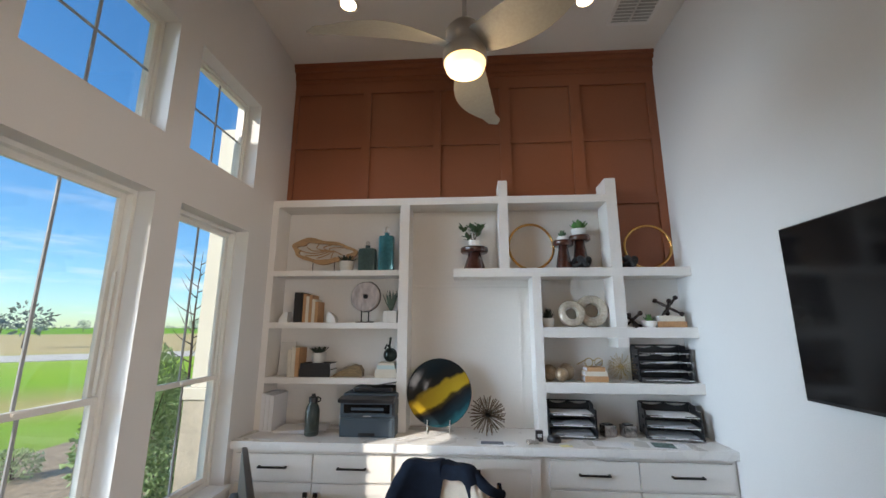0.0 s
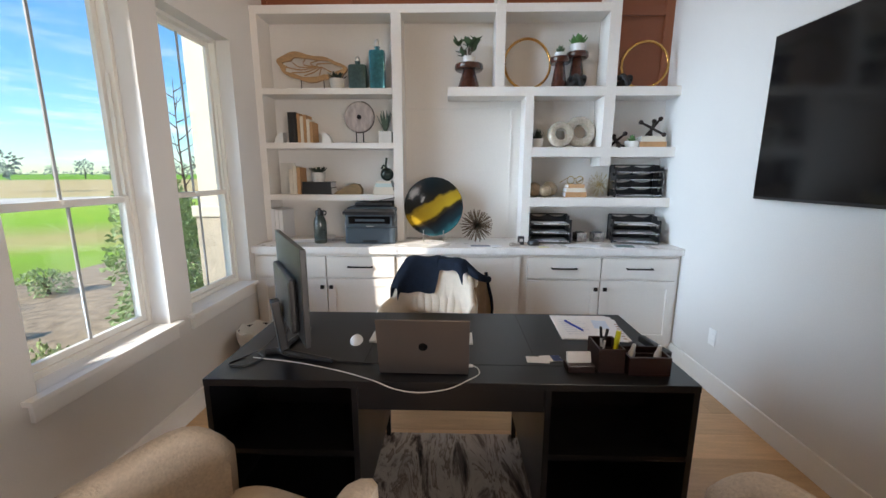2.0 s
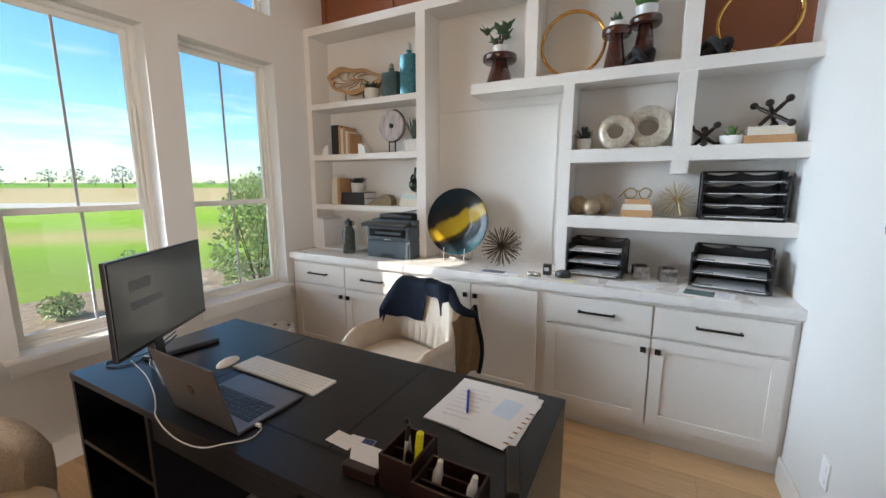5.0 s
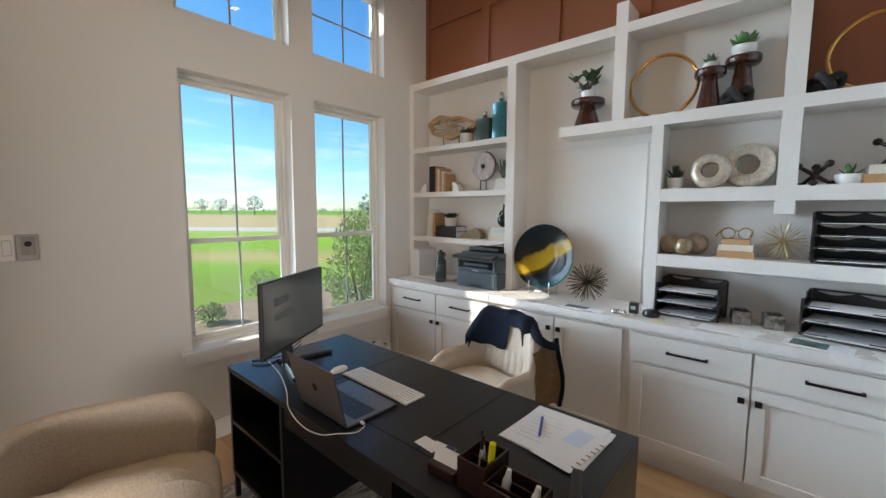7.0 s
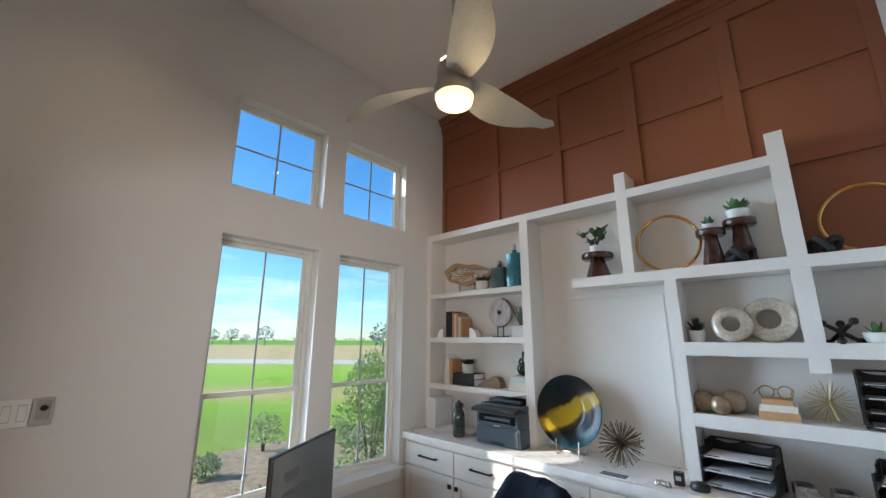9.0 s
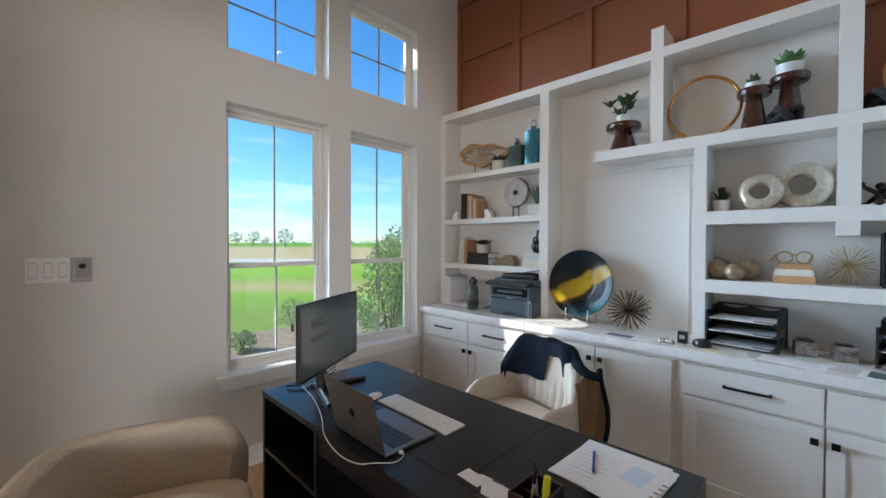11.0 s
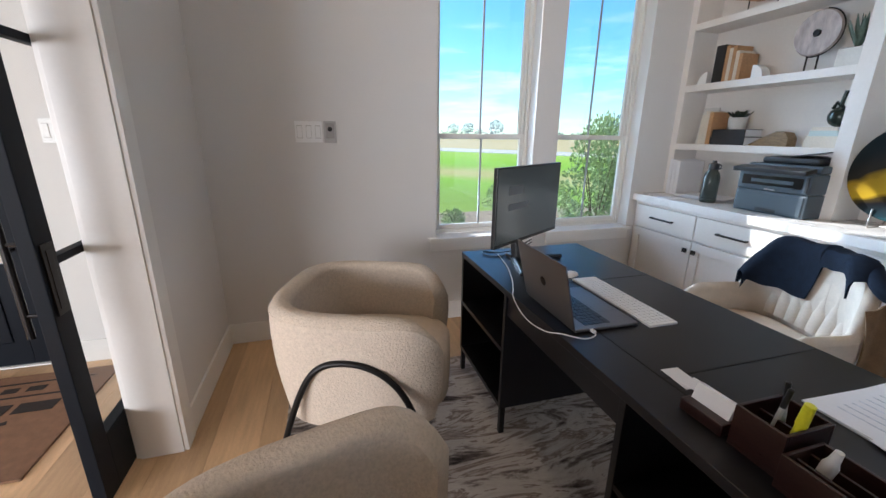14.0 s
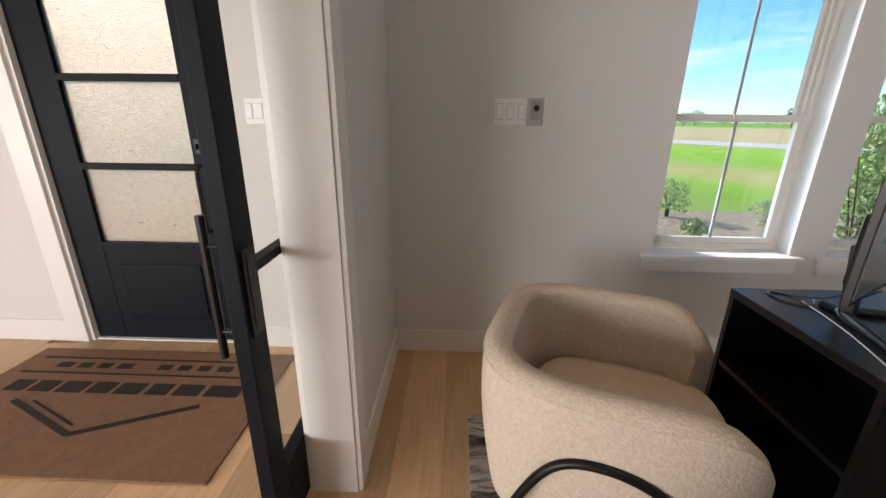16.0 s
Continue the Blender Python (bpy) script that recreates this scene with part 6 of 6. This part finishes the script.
# shelf R3
MERC = mat("mercury_glass", (0.36, 0.27, 0.18), 0.30, 0.4, var=0.3, scale=40, fine=120, bump=0.02)
for x, r, y in ((0.005, 0.062, 4.84), (0.09, 0.052, 4.80), (0.145, 0.066, 4.88)):
    g = bmesh.new()
    bmesh.ops.create_uvsphere(g, u_segments=24, v_segments=16, radius=r)
    o = solid("gold_orb", g, MERC, "speckled gold mercury-glass ball on the shelf", "ornament", "gold balls", smooth=True)
    o.location = (x, y, R3 + r)
for k, (w, h, c) in enumerate(((0.175, 0.042, BKTAN), (0.165, 0.035, BKCREAM), (0.135, 0.03, BKTAN))):
    z = R3 + sum((0.042, 0.035)[:k])
    book(0.35 - w / 2, 0.35 + w / 2, 4.79, 4.92, z, z + h, c, "tan and cream book lying flat in a stack", "flat books")
GOLDWIRE = mat("gold_wire", (0.50, 0.37, 0.15), 0.32, 0.9, var=0.1, bump=0.0)
sp_ = thing("spectacles", pose(0.35, 4.84, R3 + 0.107, 0, 0, 15), "decorative brass spectacles resting on books", "ornament")
for s in (1, -1):
    part("rim", tube([(s * 0.042 + 0.034 * math.cos(radians(a)), 0, 0.034 + 0.032 * math.sin(radians(a))) for a in range(0, 360, 20)], 0.0038, 7, closed=True), GOLDWIRE, sp_, smooth=True)
    part("temple", tube([(s * 0.076, 0, 0.05), (s * 0.085, 0.10, 0.012)], 0.004, 6), GOLDWIRE, sp_)
part("bridge", tube([(-0.01, 0, 0.045), (0, 0, 0.052), (0.01, 0, 0.045)], 0.004, 6), GOLDWIRE, sp_)
starburst(0.56, 4.85, R3, 0.115, 70, GOLDWIRE, "gilded wire starburst ornament on the shelf", 8, 0.45)

# shelf R2
potted(0.015, 4.83, R2, 0.046, 0.07, ((8, 0.06, 0.02, 20, 0.3), (8, 0.075, 0.02, 45, 0.2), (7, 0.085, 0.018, 68, 0.1), (4, 0.09, 0.016, 84, 0)), POTW, DGREEN, "small dark bushy plant in a white pot")
for x, r, y in ((0.20, 0.105, 4.83), (0.375, 0.13, 4.885)):
    ro = thing("shell_ring", pose(x, y, R2 + r, -8, 0, 0), "round mother-of-pearl ring ornament standing upright", "ornament", "pearl rings")
    part("ring", lathe([(r * 0.46, -0.03), (r * 0.72, -0.036), (r * 0.96, -0.02), (r, 0), (r * 0.96, 0.02), (r * 0.72, 0.036), (r * 0.46, 0.03), (r * 0.40, 0), (r * 0.46, -0.03)], 44, pose(0, 0, 0, 90, 0, 0)), SHELL, ro, smooth=True)


def jack(x, y, z, r, rot, label):
    j = thing("jack_ornament", pose(x, y, z + r * 0.62, *rot), label, "ornament", "bronze jacks")
    for d in ((1, 0, 0), (0, 1, 0), (0, 0, 1)):
        v = Vector(d)
        part("bar", tube([v * -r, v * -r * 0.5, v * r * 0.5, v * r], lambda u: 0.008 + 0.004 * (1 - abs(2 * u - 1)), 10), BRONZE, j, smooth=True)
        for s in (1, -1):
            b = bmesh.new()
            bmesh.ops.create_uvsphere(b, u_segments=12, v_segments=8, radius=0.019, matrix=Matrix.Translation(v * s * r))
            part("ball_end", b, BRONZE, j, smooth=True)


jack(0.66, 4.82, R2, 0.085, (40, 33, 20), "dark bronze toy-jack ornament on the shelf")
potted(0.79, 4.82, R2, 0.058, 0.05, ((4, 0.05, 0.03, 30, 0.2), (3, 0.06, 0.03, 65, 0.1)), POTW, LGREEN, "tiny green plant in a white bowl")
book(0.835, 1.055, 4.78, 4.93, R2, R2 + 0.045, BKTAN, "tan book lying flat in a stack", "flat books")
book(0.85, 1.045, 4.785, 4.92, R2 + 0.045, R2 + 0.09, BKCREAM, "cream book lying flat in a stack", "flat books")
jack(0.955, 4.84, R2 + 0.09, 0.105, (35, 25, 70), "dark bronze toy-jack ornament resting on books")

# ledge R1
WALNUT = mat("dark_walnut", (0.060, 0.018, 0.012), 0.22, var=0.35, scale=16, fine=60, bump=0.01, coat=0.4)


def pedestal(x, y, r_top, h):
    p = thing("pedestal", pose(x, y, R1), "glossy dark walnut flared pedestal on the ledge", "pedestal", "walnut pedestals")
    part("column", lathe([(0, 0), (r_top * 0.82, 0), (r_top * 0.78, 0.012), (r_top * 0.46, h - 0.06), (r_top * 0.42, h - 0.045), (0, h - 0.045)], 30), WALNUT, p, smooth=True)
    part("tabletop", lathe([(0, h - 0.045), (r_top * 0.9, h - 0.045), (r_top, h - 0.035), (r_top, h - 0.006), (r_top * 0.96, h), (0, h)], 36), WALNUT, p, smooth=True)


pedestal(-0.565, 4.83, 0.115, 0.185)
jade = thing("potted_plant", pose(-0.565, 4.83, R1 + 0.185), "leafy jade plant on bare stems in a small white pot", "plant")
round_pot(jade, 0.05, 0.06, POTW)
jade_leaf = mesh_of("leaf", leaf(0.062, 0.040, 0.010, 0.15), GREEN, True)
for k in range(7):
    a, lean, h = k * 2.4, 0.03 + 0.07 * plant_rnd.random(), 0.05 + 0.09 * plant_rnd.random()
    tip = Vector((lean * math.cos(a), lean * math.sin(a), 0.05 + h))
    part("stem", tube(smooth_path([(0, 0, 0.05), tip * 0.5 + Vector((0, 0, 0.03)), tip], 4), 0.0035, 6), BARK, jade)
    for q in range(6):
        o = new("leaf", jade_leaf)
        o.parent = jade
        o.matrix_local = Matrix.Translation(tip - Vector((0, 0, 0.012 * (q % 3)))) @ pose(0, 0, 0, 0, 0, q * 60 + plant_rnd.uniform(-15, 15)) @ pose(0, 0, 0, 0, -plant_rnd.uniform(5, 45), 0)
pedestal(0.165, 4.83, 0.082, 0.235)
potted(0.165, 4.83, R1 + 0.235, 0.045, 0.035, ((4, 0.05, 0.032, 35, 0.2), (4, 0.06, 0.032, 65, 0.1)), POTW, GREEN, "small green succulent in a white bowl")
pedestal(0.315, 4.88, 0.088, 0.285)
potted(0.315, 4.88, R1 + 0.285, 0.062, 0.06, ((6, 0.085, 0.05, 18, 0.3), (5, 0.09, 0.05, 45, 0.2), (3, 0.08, 0.045, 72, 0)), POTW, LGREEN, "bright green succulent in a white bowl")


def gold_ring(x, y, r, ang, label):
    g = thing("ring_sculpture", pose(x, y, R1, 0, 0, ang), label, "sculpture", "gold rings")
    part("hoop", tube([(r * math.cos(radians(a)), 0.006 * math.sin(radians(a * 3)), r + 0.006 + r * math.sin(radians(a))) for a in range(0, 360, 6)], 0.0105, 10, closed=True), GOLD, g, smooth=True)
    part("foot", boxes((-0.06, 0.06, -0.02, 0.02, 0, 0.008), bev=0.003), GOLD, g)


gold_ring(-0.09, 4.86, 0.19, 6, "large polished gold ring standing on the ledge")
gold_ring(0.845, 4.84, 0.175, -8, "large polished gold ring standing on the ledge")
for x in (0.30, 0.665):
    kn = thing("knot_ornament", pose(x, 4.79, R1), "small black knotted ornament on the ledge", "ornament", "black knots")
    pts = []
    for k in range(60):
        a = 2 * math.pi * k / 60
        pts.append((0.028 * (math.sin(a) + 1.6 * math.sin(2 * a)), 0.024 * (math.cos(a) - 1.4 * math.cos(2 * a)), 0.052 + 0.030 * math.sin(3 * a)))
    part("knot", tube(pts, 0.018, 10, closed=True), MOSS, kn, smooth=True)

# ---- floor planks, last ----
floor = structure("floor", boxes((XW - 0.1, 4.75, -5.2, YB + 0.2, -0.12, -0.012)), OAK, "light oak plank floor")
PW = 0.205
rnd = random.Random(4)
plank_meshes = {}
y = YB - 0.45
while y > -1.6:
    x = XW - rnd.random() * 1.2
    while x < XE:
        ln = rnd.choice((1.2, 1.5, 1.9))
        x0, x1 = max(x, XW), min(x + ln, 2.2)
        if x1 - x0 > 0.05:
            key = round(x1 - x0, 2)
            if key not in plank_meshes:
                plank_meshes[key] = mesh_of("plank", boxes((0, key - 0.0009, 0, PW - 0.0009, -0.012, 0), bev=0.0006), OAK)
            p = new("plank", plank_meshes[key])
            p.location = (x0, y - PW, 0)
            p.parent = floor
        x += ln
    y -= PW
